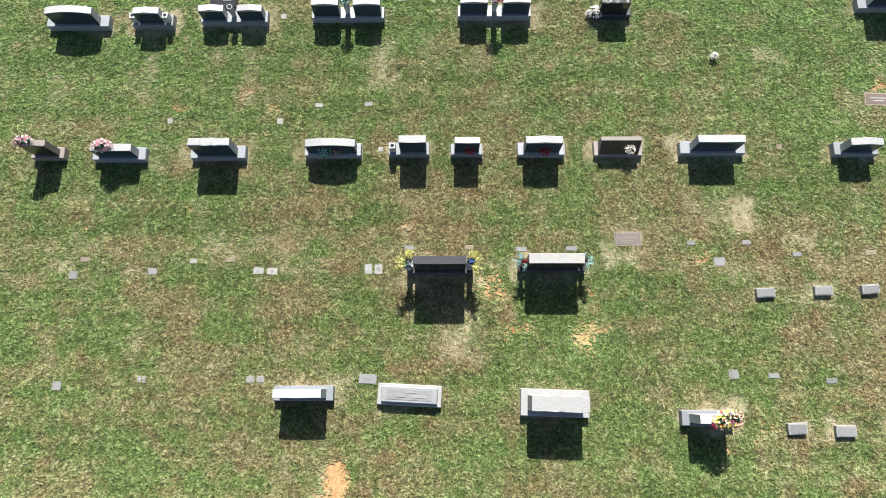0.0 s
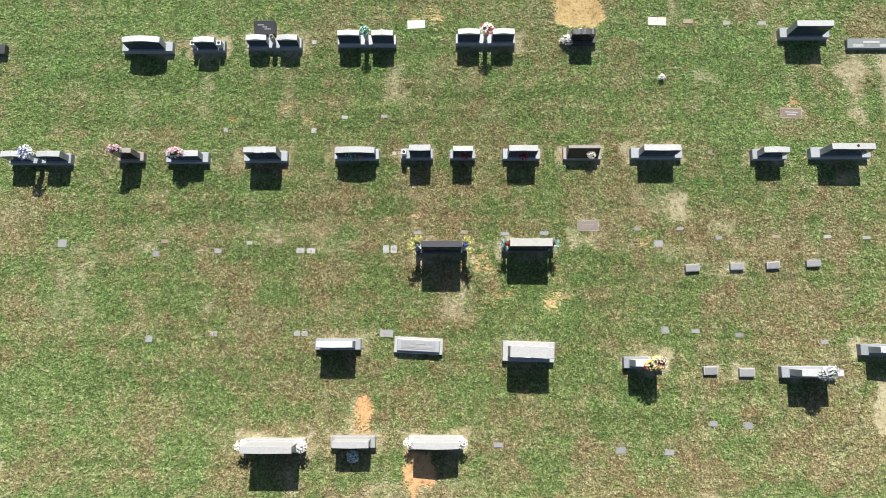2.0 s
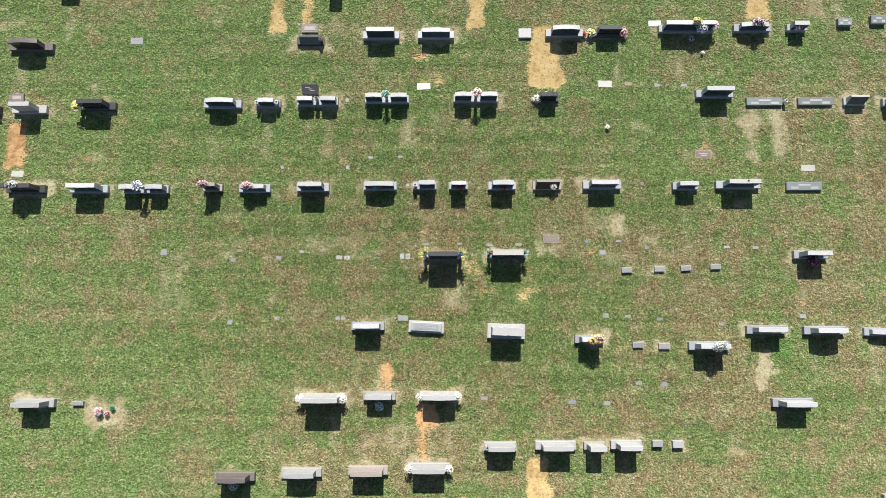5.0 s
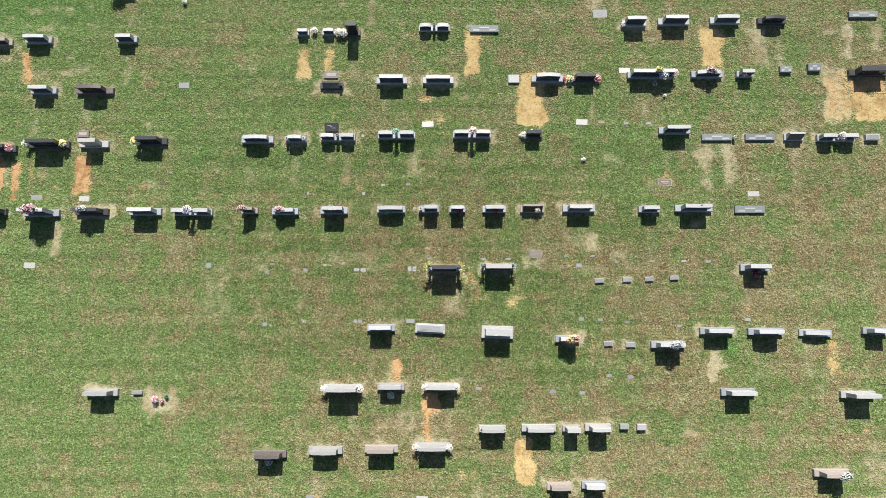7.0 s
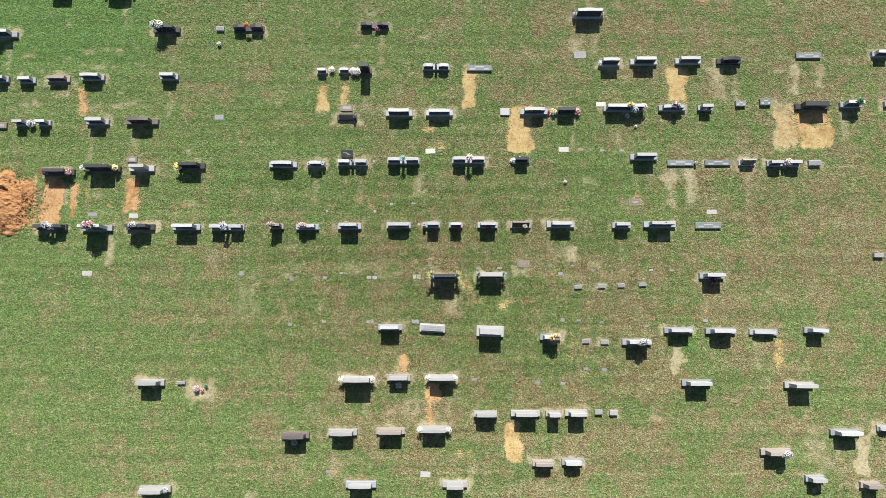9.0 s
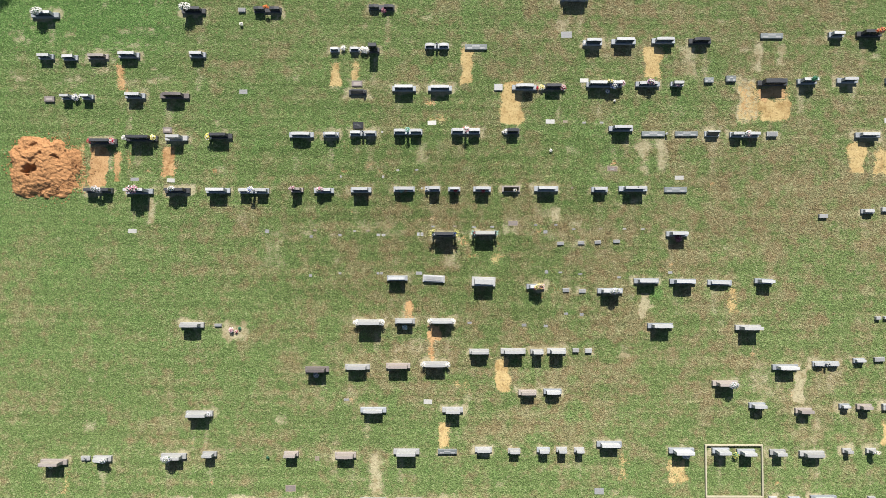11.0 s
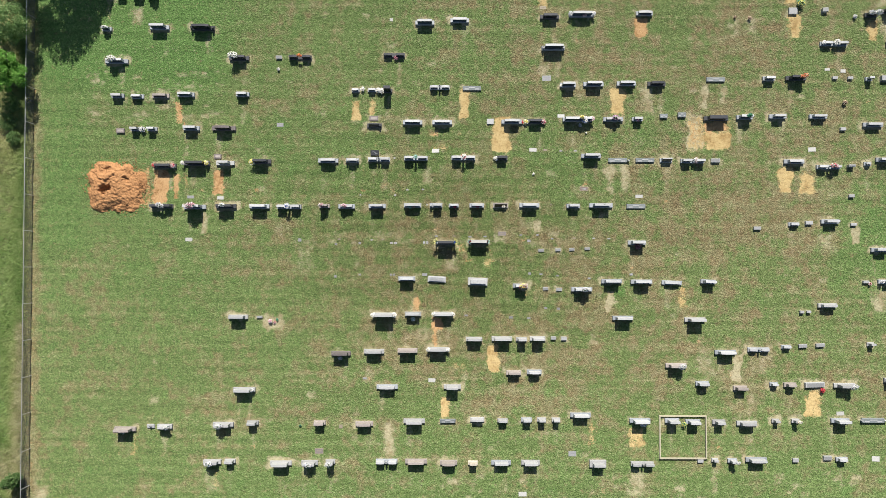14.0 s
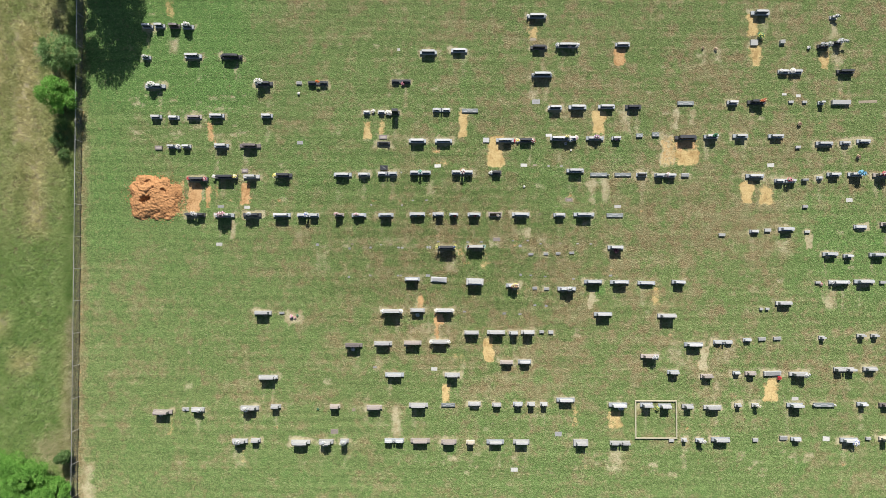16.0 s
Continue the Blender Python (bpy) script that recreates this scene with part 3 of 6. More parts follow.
def flush_marker(x, y, width, depth, stone, pair=False):
    """A plate level with the lawn."""
    mat = {"white": WHITE_MARKER if width > 0.4 else PALE_MARKER, "grey": GREY_MARKER, "tan": TAN_MARKER, "rose": ROSE_MARKER, "bronze": BRONZE}[stone]
    ob = new("flush_marker")
    rng = random.Random(int(x * 100) * 31 + int(y * 100))
    creep = rng.choice((0.03, 0.045, 0.08)) if width < 0.5 else 0.035
    CLEAR.append((x - width / 2 + creep, x + width / 2 - creep, y - depth / 2 + creep, y + depth / 2 - creep))
    if pair:
        for s in (-1, 1):
            bm = bmesh.new()
            box(bm, s * width * 0.27 - width * 0.2, s * width * 0.27 + width * 0.2, -depth / 2, depth / 2, -0.02, 0.014, 0.005)
            p = part("plate", bm, PALE_MARKER, ob)
            bm = bmesh.new()
            lathe(bm, [(depth * 0.26, 0.0135), (depth * 0.24, 0.018)], 12, s * width * 0.27, 0.0)
            part("emblem", bm, GREY_BASE if s < 0 else DARK_LETTER, p)
        patch(x - width * 0.6, y - depth * 0.8, x + width * 0.6, y + depth * 0.8, "bleach", 0.45, 0.4)
    else:
        bm = bmesh.new()
        box(bm, -width / 2, width / 2, -depth / 2, depth / 2, -0.02, 0.013, 0.005)
        p = part("plate", bm, mat, ob)
        if width > 0.6 and stone in ("rose", "bronze"):
            bm = bmesh.new()
            box(bm, -width / 2 - 0.04, width / 2 + 0.04, -depth / 2 - 0.04, depth / 2 + 0.04, -0.02, 0.008, 0.004)
            part("border", bm, TAN_MARKER, ob, "pale concrete border")
        if width > 0.4 and stone != "white":
            for k in range(2):
                bm = bmesh.new()
                box(bm, -width * (0.32 - 0.1 * k), width * (0.32 - 0.1 * k), depth * (0.1 - 0.26 * k) - 0.016, depth * (0.1 - 0.26 * k) + 0.016, 0.013, 0.016)
                part("lettering", bm, DARK_LETTER if stone == "grey" else LETTER if stone == "bronze" else TAN_MARKER, p)
    ob.matrix_basis = pose(x, y, 0, 0, 0, rng.uniform(-3, 3))
    words = {"white": "white marble", "grey": "worn grey granite", "tan": "tan concrete", "rose": "pinkish granite", "bronze": "weathered bronze"}[stone]
    return tagged(ob, f"{words} grave plate set level with the lawn", "flush marker", "flush grave plates")


BOUQUETS = {}
MIXES = {
    "white": ("white",), "silver": ("silver", "white"), "green": ("green", "teal"), "whitered": ("white", "white", "red"), "whiteblue": ("white", "blue", "white"),
    "pink": ("pink", "white"), "pinkwhite": ("pink", "white", "pink"), "brown": ("brown", "brown", "darkred", "cream"), "red": ("red",), "cream": ("cream", "white"),
    "yellow": ("yellow", "yellow", "white"), "yellowblue": ("yellow", "blue"), "redgreen": ("red", "green", "red"), "darkred": ("darkred", "darkred", "pink"),
    "bright": ("cream", "yellow", "cream", "red", "cream", "pink", "yellow", "cream", "darkred"), "teal": ("teal", "white"), "redpink": ("red", "pink", "white"), "orange": ("orange",), "russet": ("orange", "red", "cream", "orange", "brown"),
    "purplepink": ("purple", "pink", "white"), "whiteyellow": ("white", "yellow"), "skyblue": ("skyblue",), "darkgreen": ("green", "green"), "greenyellow": ("green", "fern", "green", "yellow"), "fernblue": ("fern", "blue", "silver"), "fernsilver": ("fern", "teal", "silver"), "fernred": ("teal", "red", "red"),
}
MIX_WORDS = {
    "white": "white", "silver": "faded grey and white", "green": "green and teal", "whitered": "white and red", "whiteblue": "white and blue", "pink": "pink and white", "pinkwhite": "pink and white",
    "brown": "withered brown", "red": "red", "cream": "cream and white", "yellow": "yellow", "yellowblue": "yellow and blue", "redgreen": "red and green", "darkred": "dark red", "bright": "yellow, cream and pink",
    "teal": "pale teal", "redpink": "red, pink and white", "orange": "bright orange", "russet": "orange, red and cream", "purplepink": "purple and pink", "whiteyellow": "white and yellow", "skyblue": "sky blue", "darkgreen": "dark green", "greenyellow": "green and yellow", "fernblue": "spiky yellow and blue", "fernsilver": "spiky yellow and silver", "fernred": "red roses and pale fern",
}


def bloom(bm, c, n, r, rng):
    """One open flower: a ring of cupped petals."""
    q = n.to_track_quat("Z", "Y")
    a0 = rng.uniform(0, 6.28)
    mid = bm.verts.new(c + n * (-0.25 * r))
    ring = []
    for k in range(10):
        a = a0 + k * math.pi / 5
        rr = r * (1.0 if k % 2 == 0 else 0.62) * rng.uniform(0.85, 1.15)
        ring.append(bm.verts.new(c + q @ Vector((rr * math.cos(a), rr * math.sin(a), 0.3 * r * (k % 2 == 0)))))
    for k in range(10):
        bm.faces.new((mid, ring[k], ring[(k + 1) % 10]))


def leaf(bm, c, d, length, width, rng):
    side = d.cross(Vector((rng.uniform(-1, 1), rng.uniform(-1, 1), rng.uniform(0.2, 1)))).normalized() * width / 2
    a, b1, b2, e = c, c + d * length * 0.5 + side, c + d * length * 0.5 - side, c + d * length
    vs = [bm.verts.new(p) for p in (a, b1, e, b2)]
    bm.faces.new(vs)


def bouquet(x, y, z, r, mix, stand="saddle"):
    """Artificial flowers: on a stone's top, in a vase, or in a pot on the ground."""
    variant = int(abs(x * 37 + y * 11)) % 3
    key = (mix, stand, variant)
    rng = random.Random(str(key))
    tall = {"saddle": 0.35, "vase": 1.15, "pot": 0.9, "fern": 0.8, "fernleft": 0.8}[stand]
    if key not in BOUQUETS:
        parts = []
        colours = MIXES[mix]
        spots = []
        for k in range(120):
            a, p = rng.uniform(0, 6.28), rng.random() ** 0.5
            flat = 0.55 if stand == "saddle" else 0.6
            spots.append(Vector((p * math.cos(a) * (1.15 if stand == "saddle" else 0.9), p * math.sin(a) * (0.7 if stand == "saddle" else 0.9), tall + flat * (1 - p * p) * rng.uniform(0.6, 1.1) + rng.uniform(-0.12, 0.05))))
        if stand.startswith("fern"):
            side = -1 if stand == "fernleft" else 1
            spots = [Vector((0.35 * rng.uniform(-1, 1), 0.35 * rng.uniform(-1, 1), tall + rng.uniform(0, 0.3))) for k in range(12)]
            bm = bmesh.new()
            for k in range(14):
                a = rng.uniform(-1.7, 1.7) + (math.pi if side < 0 else 0.0)
                d = Vector((math.cos(a), math.sin(a), rng.uniform(0.3, 1.2))).normalized()
                for q in range(1, 9):
                    at = Vector((0, 0, tall)) + d * (0.2 * q) - Vector((0, 0, 0.012 * q * q))
                    for turn in (-1, 1):
                        leaf(bm, at, (d * 0.6 + turn * d.cross(Vector((0, 0, 1))).normalized()).normalized(), 0.36 * (1 - q / 14), 0.13, rng)
            parts.append(("fronds", bm, PETALS[colours[0]], "feathery spiky fronds"))
            colours = colours[1:]
        for name in sorted(set(colours)):
            bm = bmesh.new()
            for k, s in enumerate(spots):
                if colours[k % len(colours)] == name:
                    bloom(bm, s, (s - Vector((0, 0, tall * 0.4)) + Vector((0, 0, 0.5))).normalized(), rng.uniform(0.3, 0.42) if stand.startswith("fern") else rng.uniform(0.085, 0.155), rng)
            parts.append(("blossoms", bm, PETALS[name], MIX_WORDS[name] + " blossoms" if name in MIX_WORDS else name + " blossoms"))
        bm = bmesh.new()
        for k in range(40):
            a, e = rng.uniform(0, 6.28), rng.uniform(0.1, 1.2)
            d = Vector((math.cos(a) * math.cos(e), math.sin(a) * math.cos(e) * 0.8, math.sin(e)))
            leaf(bm, Vector((0, 0, tall * 0.75)) + d * 0.2, d, rng.uniform(0.45, 0.8), 0.15, rng)
        parts.append(("leaves", bm, LEAF, "dark green leaves"))
        bm = bmesh.new()
        if stand == "saddle":
            box(bm, -0.75, 0.75, -0.3, 0.3, 0.0, 0.34, 0.08)
        elif stand == "vase" or stand.startswith("fern"):
            lathe(bm, [(0.24, 0.0), (0.30, 0.1), (0.26, 0.5), (0.42, 1.0), (0.36, 1.0), (0.22, 0.6)], 10)
        else:
            lathe(bm, [(0.4, 0.0), (0.52, 0.75), (0.58, 0.8), (0.48, 0.8), (0.44, 0.6)], 12)
        parts.append(("saddle" if stand == "saddle" else "pot" if stand == "pot" else "vase", bm, LEAF if stand == "saddle" else VASE_DARK if stand == "pot" else VASE_PALE, ""))
        made = []
        for name, bm, mat, label in parts:
            me = bpy.data.meshes.new(name)
            bm.to_mesh(me)
            bm.free()
            me.materials.append(mat)
            made.append((name, me, label))
        BOUQUETS[key] = made
    ob = new("flower_bouquet")
    for name, me, label in BOUQUETS[key]:
        p = new(name, me)
        p.parent = ob
        if label:
            p["label"] = label
    ob.matrix_basis = pose(x, y, z, 0, 0, rng.uniform(-20, 20)) @ Matrix.Diagonal((r, r, r * (2.4 if stand.startswith("fern") else 1.0), 1))
    where = {"saddle": "on a headstone", "vase": "in a headstone vase", "pot": "potted on the grass", "fern": "in a headstone vase", "fernleft": "in a headstone vase"}[stand]
    return tagged(ob, f"{MIX_WORDS[mix]} artificial flowers {where}", "flowers", "grave flowers")


# ---------------------------------------------------------------- ground: lawn, rough field beyond the fence, bare patches
def axis(lo, hi, step, far):
    a = [lo + step * k for k in range(int((hi - lo) / step) + 1)]
    out, d = [], step
    while d < far:
        d *= 1.7
        out.append(d)
    return np.array([a[0] - d for d in reversed(out)] + a + [a[-1] + d for d in out])


def fence_x(y):
    return -35.24 - 0.012 * y


gx, gy = axis(-46.0, 46.0, 0.125, 900.0), axis(-23.0, 29.0, 0.125, 900.0)
GX, GY = np.meshgrid(gx, gy)
LAYERS = {k: np.zeros_like(GX) for k in ("sand", "clay", "bleach", "straw", "lush")}


# an uneven sheet of several grains, by which edges waver
wr_rng = np.random.default_rng(8)
WAVER = np.zeros_like(GX)
for grain, amount in ((1.1, 0.30), (0.5, 0.22), (0.25, 0.16)):
    gu, gv = np.clip((gx + 48) / grain, 0, 96 / grain), np.clip((gy + 26) / grain, 0, 58 / grain)
    table = wr_rng.uniform(-1, 1, (int(58 / grain) + 3, int(96 / grain) + 3))
    iu, iv = gu.astype(int), gv.astype(int)
    fu, fv = (gu - iu)[None, :], (gv - iv)[:, None]
    t00, t10, t01, t11 = table[np.ix_(iv, iu)], table[np.ix_(iv, iu + 1)], table[np.ix_(iv + 1, iu)], table[np.ix_(iv + 1, iu + 1)]
    WAVER += amount * ((t00 * (1 - fu) + t10 * fu) * (1 - fv) + (t01 * (1 - fu) + t11 * fu) * fv)


def patch(x0, y0, x1, y1, layer, strength=1.0, soft=0.45):
    """Worn ground over a rectangle with soft, wavering edges."""
    i0, i1 = np.searchsorted(gx, (x0 - 2 * soft, x1 + 2 * soft))
    j0, j1 = np.searchsorted(gy, (y0 - 2 * soft, y1 + 2 * soft))
    X, Y = GX[j0:j1, i0:i1], GY[j0:j1, i0:i1]
    cx, cy, hx, hy = (x0 + x1) / 2, (y0 + y1) / 2, (x1 - x0) / 2, (y1 - y0) / 2
    wav = WAVER[j0:j1, i0:i1] * min(1.0, 2.0 * min(hx, hy)) * (0.6 if layer in ("sand", "clay") else 1.0)
    r = min(hx, hy) * 0.3
    qx, qy = np.abs(X - cx) - hx + r, np.abs(Y - cy) - hy + r
    d = np.hypot(np.maximum(qx, 0), np.maximum(qy, 0)) + np.minimum(np.maximum(qx, qy), 0) - r + wav
    v = strength * np.clip(0.5 - d / soft, 0, 1)
    LAYERS[layer][j0:j1, i0:i1] = np.maximum(LAYERS[layer][j0:j1, i0:i1], v)


# fresh graves, sunken plots and dead grass
patch(-15.5, -4.5, -13.9, -3.2, "bleach", 0.75, 0.7)
patch(3.5, -4.5, 14.0, 5.0, "straw", 0.24, 2.5)
patch(3.78, 10.68, 5.44, 13.79, "sand", 1)
patch(3.7, 10.66, 5.46, 13.01, "sand", 1)
patch(1.02, 13.53, 1.85, 15.99, "sand", 1)
patch(-8.26, 13.44, -7.53, 15.09, "sand", 1)
patch(-6.82, 13.73, -6.1, 15.09, "sand", 0.7)
patch(13.87, 13.9, 15.26, 16.18, "sand", 1)
patch(20.3, 10.7, 24.25, 13.9, "sand", 0.6, 0.6)
patch(20.3, 10.9, 21.9, 13.9, "bleach", 1.0, 0.6)
patch(20.5, 11.3, 21.7, 13.6, "clay", 0.42, 0.8)
patch(22.15, 10.9, 24.2, 12.4, "sand", 1.3, 0.25)
patch(21.9, 12.4, 23.9, 13.5, "clay", 0.75, 0.4)
patch(16.72, 14.16, 17.59, 16.17, "bleach", 0.75, 0.7)
patch(0.1, 0.59, 0.74, 1.44, "bleach", 0.8, 0.9)
patch(3.09, 0.59, 3.82, 1.66, "sand", 0.55)
patch(-2.85, -2.87, -2.34, -1.73, "clay", 0.8)
patch(-1.25, -4.4, -0.35, -3.45, "clay", 1.25, 0.3)
patch(-1.21, -6.2, -0.81, -4.2, "clay", 0.7)
patch(-3.75, -5.61, -1.79, -4.1, "bleach", 0.5, 0.9)
patch(3.48, -7.95, 4.35, -5.7, "sand", 1.05, 0.35)
patch(0.3, -8.05, 1.8, -7.0, "sand", 0.5, 0.8)
patch(13.46, -2.95, 13.86, -1.95, "bleach", 1.1, 0.3)
patch(13.62, -2.2, 14.1, -1.25, "bleach", 1.1, 0.3)
patch(13.95, -2.2, 14.6, -1.98, "bleach", 0.9, 0.3)
patch(19.65, -2.5, 20.35, -0.8, "sand", 0.72, 0.6)
patch(-19.9, 6.86, -19.1, 8.93, "clay", 0.9)
patch(-22.39, 7.48, -22.15, 9.02, "clay", 0.6)
patch(-23.26, 12.98, -22.47, 14.75, "clay", 0.55)
patch(-20.95, 3.6, -20.5, 5.4, "bleach", 0.85, 0.5)
patch(-25.0, 6.3, -23.8, 8.9, "clay", 1.3, 0.25)
patch(-23.4, 6.5, -22.9, 8.7, "clay", 0.75)
patch(-26.71, 6.01, -25.35, 9.29, "clay", 0.55)
patch(7.62, 23.12, 8.61, 24.41, "sand", 0.9)
patch(16.01, 20.5, 17.23, 22.34, "clay", 0.9)
patch(7.73, 16.92, 8.66, 18.42, "bleach", 0.6, 0.9)
patch(29, 23.5, 30.07, 25.74, "sand", 0.95)
patch(29.35, 20.34, 30.42, 22.57, "sand", 0.95)
patch(36.1, 20.21, 36.95, 22.04, "sand", 0.9)
patch(37.14, 23.49, 37.83, 24.94, "bleach", 0.9, 0.9)
patch(37.37, 20.77, 38.32, 21.61, "bleach", 0.7, 0.9)
patch(28.27, 7.24, 29.33, 9.32, "sand", 1)
patch(30.07, 7.14, 31.34, 9, "sand", 0.8)
patch(30.91, 9.17, 32.56, 10, "bleach", 0.6, 0.9)
patch(34.5, 2.9, 35.0, 4.2, "bleach", 1.0, 0.4)
patch(31.64, 2.35, 32.75, 3.71, "bleach", 0.6, 0.9)
patch(36.18, -2.94, 37.4, -1.15, "bleach", 0.8, 0.9)
patch(24.05, -8.76, 24.85, -6.6, "bleach", 1.4, 0.25)
patch(25.3, -11.7, 26.1, -9.55, "bleach", 0.45, 0.9)
patch(30.21, -11.57, 31.43, -9.42, "sand", 0.85)
patch(15.26, -14.41, 16.62, -12.54, "sand", 0.7)
patch(11.8, -14.1, 12.6, -12.1, "sand", 0.6, 0.7)
patch(-0.47, -11.91, 0.17, -10.2, "sand", 1)
patch(-5.19, -15.03, -4.51, -12.35, "bleach", 0.9, 0.9)
patch(-19.56, -17.74, -19.15, -16.41, "sand", 0.6)
patch(-26.6, -15.1, -25.9, -13.3, "sand", 0.5, 0.6)
patch(31.95, -14.88, 32.69, -11.94, "bleach", 0.5, 0.9)
patch(15.24, -18.4, 17.14, -16, "bleach", 0.5, 0.9)
patch(-20.19, -18.28, -18.88, -16.41, "bleach", 0.4, 0.9)
patch(-8.16, -13.7, -7.37, -11.3, "bleach", 0.4, 0.9)
patch(20.96, -8.5, 22.87, -5.8, "bleach", 0.4, 0.9)
patch(21.75, 14.4, 22.3, 16.6, "bleach", 0.75, 0.5)
patch(23.2, 14.8, 23.9, 16.4, "bleach", 0.75, 0.5)
patch(27.2, 15.4, 27.8, 16.0, "bleach", 0.5, 0.6)
patch(-27.1, 21.57, -26.15, 23.24, "bleach", 0.6, 0.9)
patch(-27.72, 24.9, -26.65, 26.85, "sand", 0.6)
patch(-23.4, 13.03, -22.61, 14.96, "clay", 0.7)
patch(24.47, 20.71, 25.14, 22.37, "bleach", 0.5, 0.9)
patch(25.57, 20.71, 26.68, 22.38, "bleach", 0.5, 0.9)
patch(44.04, 10.6, 46.27, 12.8, "bleach", 0.4, 0.9)
patch(-34.7, -22.5, -33.4, -17.5, "bleach", 0.55, 1.1)
patch(-34.88, -16.21, -35.21, 21.25, "bleach", 0.35, 0.9)
patch(-2.9, -2.67, -2.38, -1.8, "clay", 0.7)
patch(7.35, 3.75, 8.05, 4.8, "bleach", 0.85, 0.35)
patch(4.18, 3.26, 5.18, 4.15, "bleach", 0.6, 0.9)
patch(-0.13, 0.57, 0.85, 1.68, "bleach", 0.7, 0.9)
patch(3.26, 0.57, 3.8, 1.61, "sand", 0.5)
patch(-2.06, 7.99, -1.4, 9.36, "bleach", 0.7, 0.9)
patch(-0.83, 8.16, 0.02, 9.88, "bleach", 0.4, 0.9)
patch(-4.02, 0.57, -3.22, 1.26, "bleach", 0.4, 0.9)
patch(-1.36, 10.63, 0.22, 11.39, "sand", 0.55)
patch(-1.7, 11.87, -0.69, 12.47, "clay", 0.6)
patch(-6.55, 10.92, -5.88, 11.39, "sand", 0.5)
patch(13.48, 7.2, 14.33, 9.73, "bleach", 0.85, 0.7)
patch(14.71, 7.31, 15.45, 9.73, "bleach", 0.85, 0.7)
patch(14.25, -1.6, 15.1, -0.7, "lush", 1.3, 0.5)
patch(10.61, 7.2, 12.19, 7.77, "bleach", 0.6, 0.9)
patch(15.54, 10.91, 17.62, 12.09, "bleach", 0.3, 0.9)
patch(-13.27, 0.16, -11.11, 3.62, "bleach", 0.35, 0.9)
patch(0.61, -3.59, 2.31, -1.94, "bleach", 0.3, 0.9)
patch(0.86, 2.1, 1.59, 2.97, "clay", 0.5)
patch(-0.64, 3.23, 0.33, 3.44, "clay", 0.55)
patch(1.95, 3.17, 3.11, 3.44, "clay", 0.55)
patch(3.38, 1.68, 3.88, 2.53, "clay", 0.45)
patch(1.26, 1.12, 2.4, 1.68, "clay", 0.38)
patch(7.24, -1.41, 8.26, -0.76, "clay", 0.4)
patch(5.59, 2.96, 6.79, 3.55, "clay", 0.4)
patch(-7.46, 7.17, -6.57, 7.5, "clay", 0.5)
patch(1.08, 7.15, 2.16, 7.65, "bleach", 0.5, 0.9)
patch(-6.85, 4.02, -6.48, 4.78, "clay", 0.45)
patch(-7.94, 0.8, -7.32, 1.44, "bleach", 0.5, 0.9)
patch(-14.56, 3.18, -13.87, 5.85, "bleach", 0.4, 0.9)
patch(-6.29, 2.74, -3.71, 4.06, "bleach", 0.4, 0.9)
patch(8.35, 1.01, 13.12, 1.87, "bleach", 0.35, 0.9)
patch(5.86, 3.62, 7.87, 4.94, "bleach", 0.45, 0.9)
patch(3.9, 2.75, 5.2, 3.75, "bleach", 0.7)
patch(-30.5, 5.8, -25.3, 9.3, "clay", 0.4, 0.9)
sc = random.Random(12)
for k in range(240):
    x, y, w = sc.gauss(4, 17), sc.uniform(-19, 26), sc.uniform(0.12, 0.5)
    if -33 < x < 43:
        patch(x - w, y - w * 0.6, x + w, y + w * 0.6, "bleach", sc.uniform(0.3, 0.5), 0.5)
for k in range(70):
    x, y, w = sc.gauss(2, 9), sc.uniform(0.5, 12), sc.uniform(0.3, 1.2)
    patch(x - w, y - 0.1, x + w, y + 0.1, "bleach", sc.uniform(0.28, 0.5), 0.4)
for x0, y0, x1, y1, count in ((-31, 12.8, -19, 17.5, 90), (-4, -19, 38, -16, 40), (-10, 2.8, 13, 3.7, 60)):
    for k in range(count):
        x, y, w = sc.uniform(x0, x1), sc.uniform(y0, y1), sc.uniform(0.12, 0.55)
        patch(x - w, y - w * 0.5, x + w, y + w * 0.5, "bleach", sc.uniform(0.32, 0.58), 0.4)
for k in range(46):
    x, y, w = sc.gauss(1, 9), sc.uniform(-4, 13), sc.uniform(0.1, 0.3)
    patch(x - w, y - w * 0.7, x + w, y + w * 0.7, "clay", sc.uniform(0.34, 0.5), 0.35)
# greener turf by the old graves and near the trees, and the bare strip under the fence
for x0, y0, x1, y1, s in ((-26, 20, -18, 27, 1.0), (-31, 17, -24, 22, 0.5), (11.6, 11, 13.3, 13, 0.5), (32, 8, 34, 10, 0.6), (34, -2, 37, 3, 0.6), (1, 18, 2, 21, 0.5), (13.6, -2, 15.2, -0.8, 0.6), (15.8, 11.3, 16.9, 12.6, 0.7), (-33, 0, -29, 18, 0.35), (-16, -21, -8, -16, 0.4), (-0.4, 10.5, 1.0, 11.6, 0.5), (-19, 6.5, -5, 14, 0.45), (6, 6.5, 14, 13, 0.45), (-6, 7.2, 7, 13, 0.35), (-34, -24, 46, -12.5, 0.28), (33.6, -1.5, 46, 6.5, 0.75), (-34, -22, -16, -4, 0.12), (-37, -8, -17, 20, 0.38), (-18, 14, 4, 24, 0.25), (-24, -10, -9, 3, 0.26), (2.9, 0.3, 3.8, 1.2, 0.6)):
    patch(x0, y0, x1, y1, "lush", s * 0.8, max(2.5, 0.7 * min(x1 - x0, y1 - y0)))
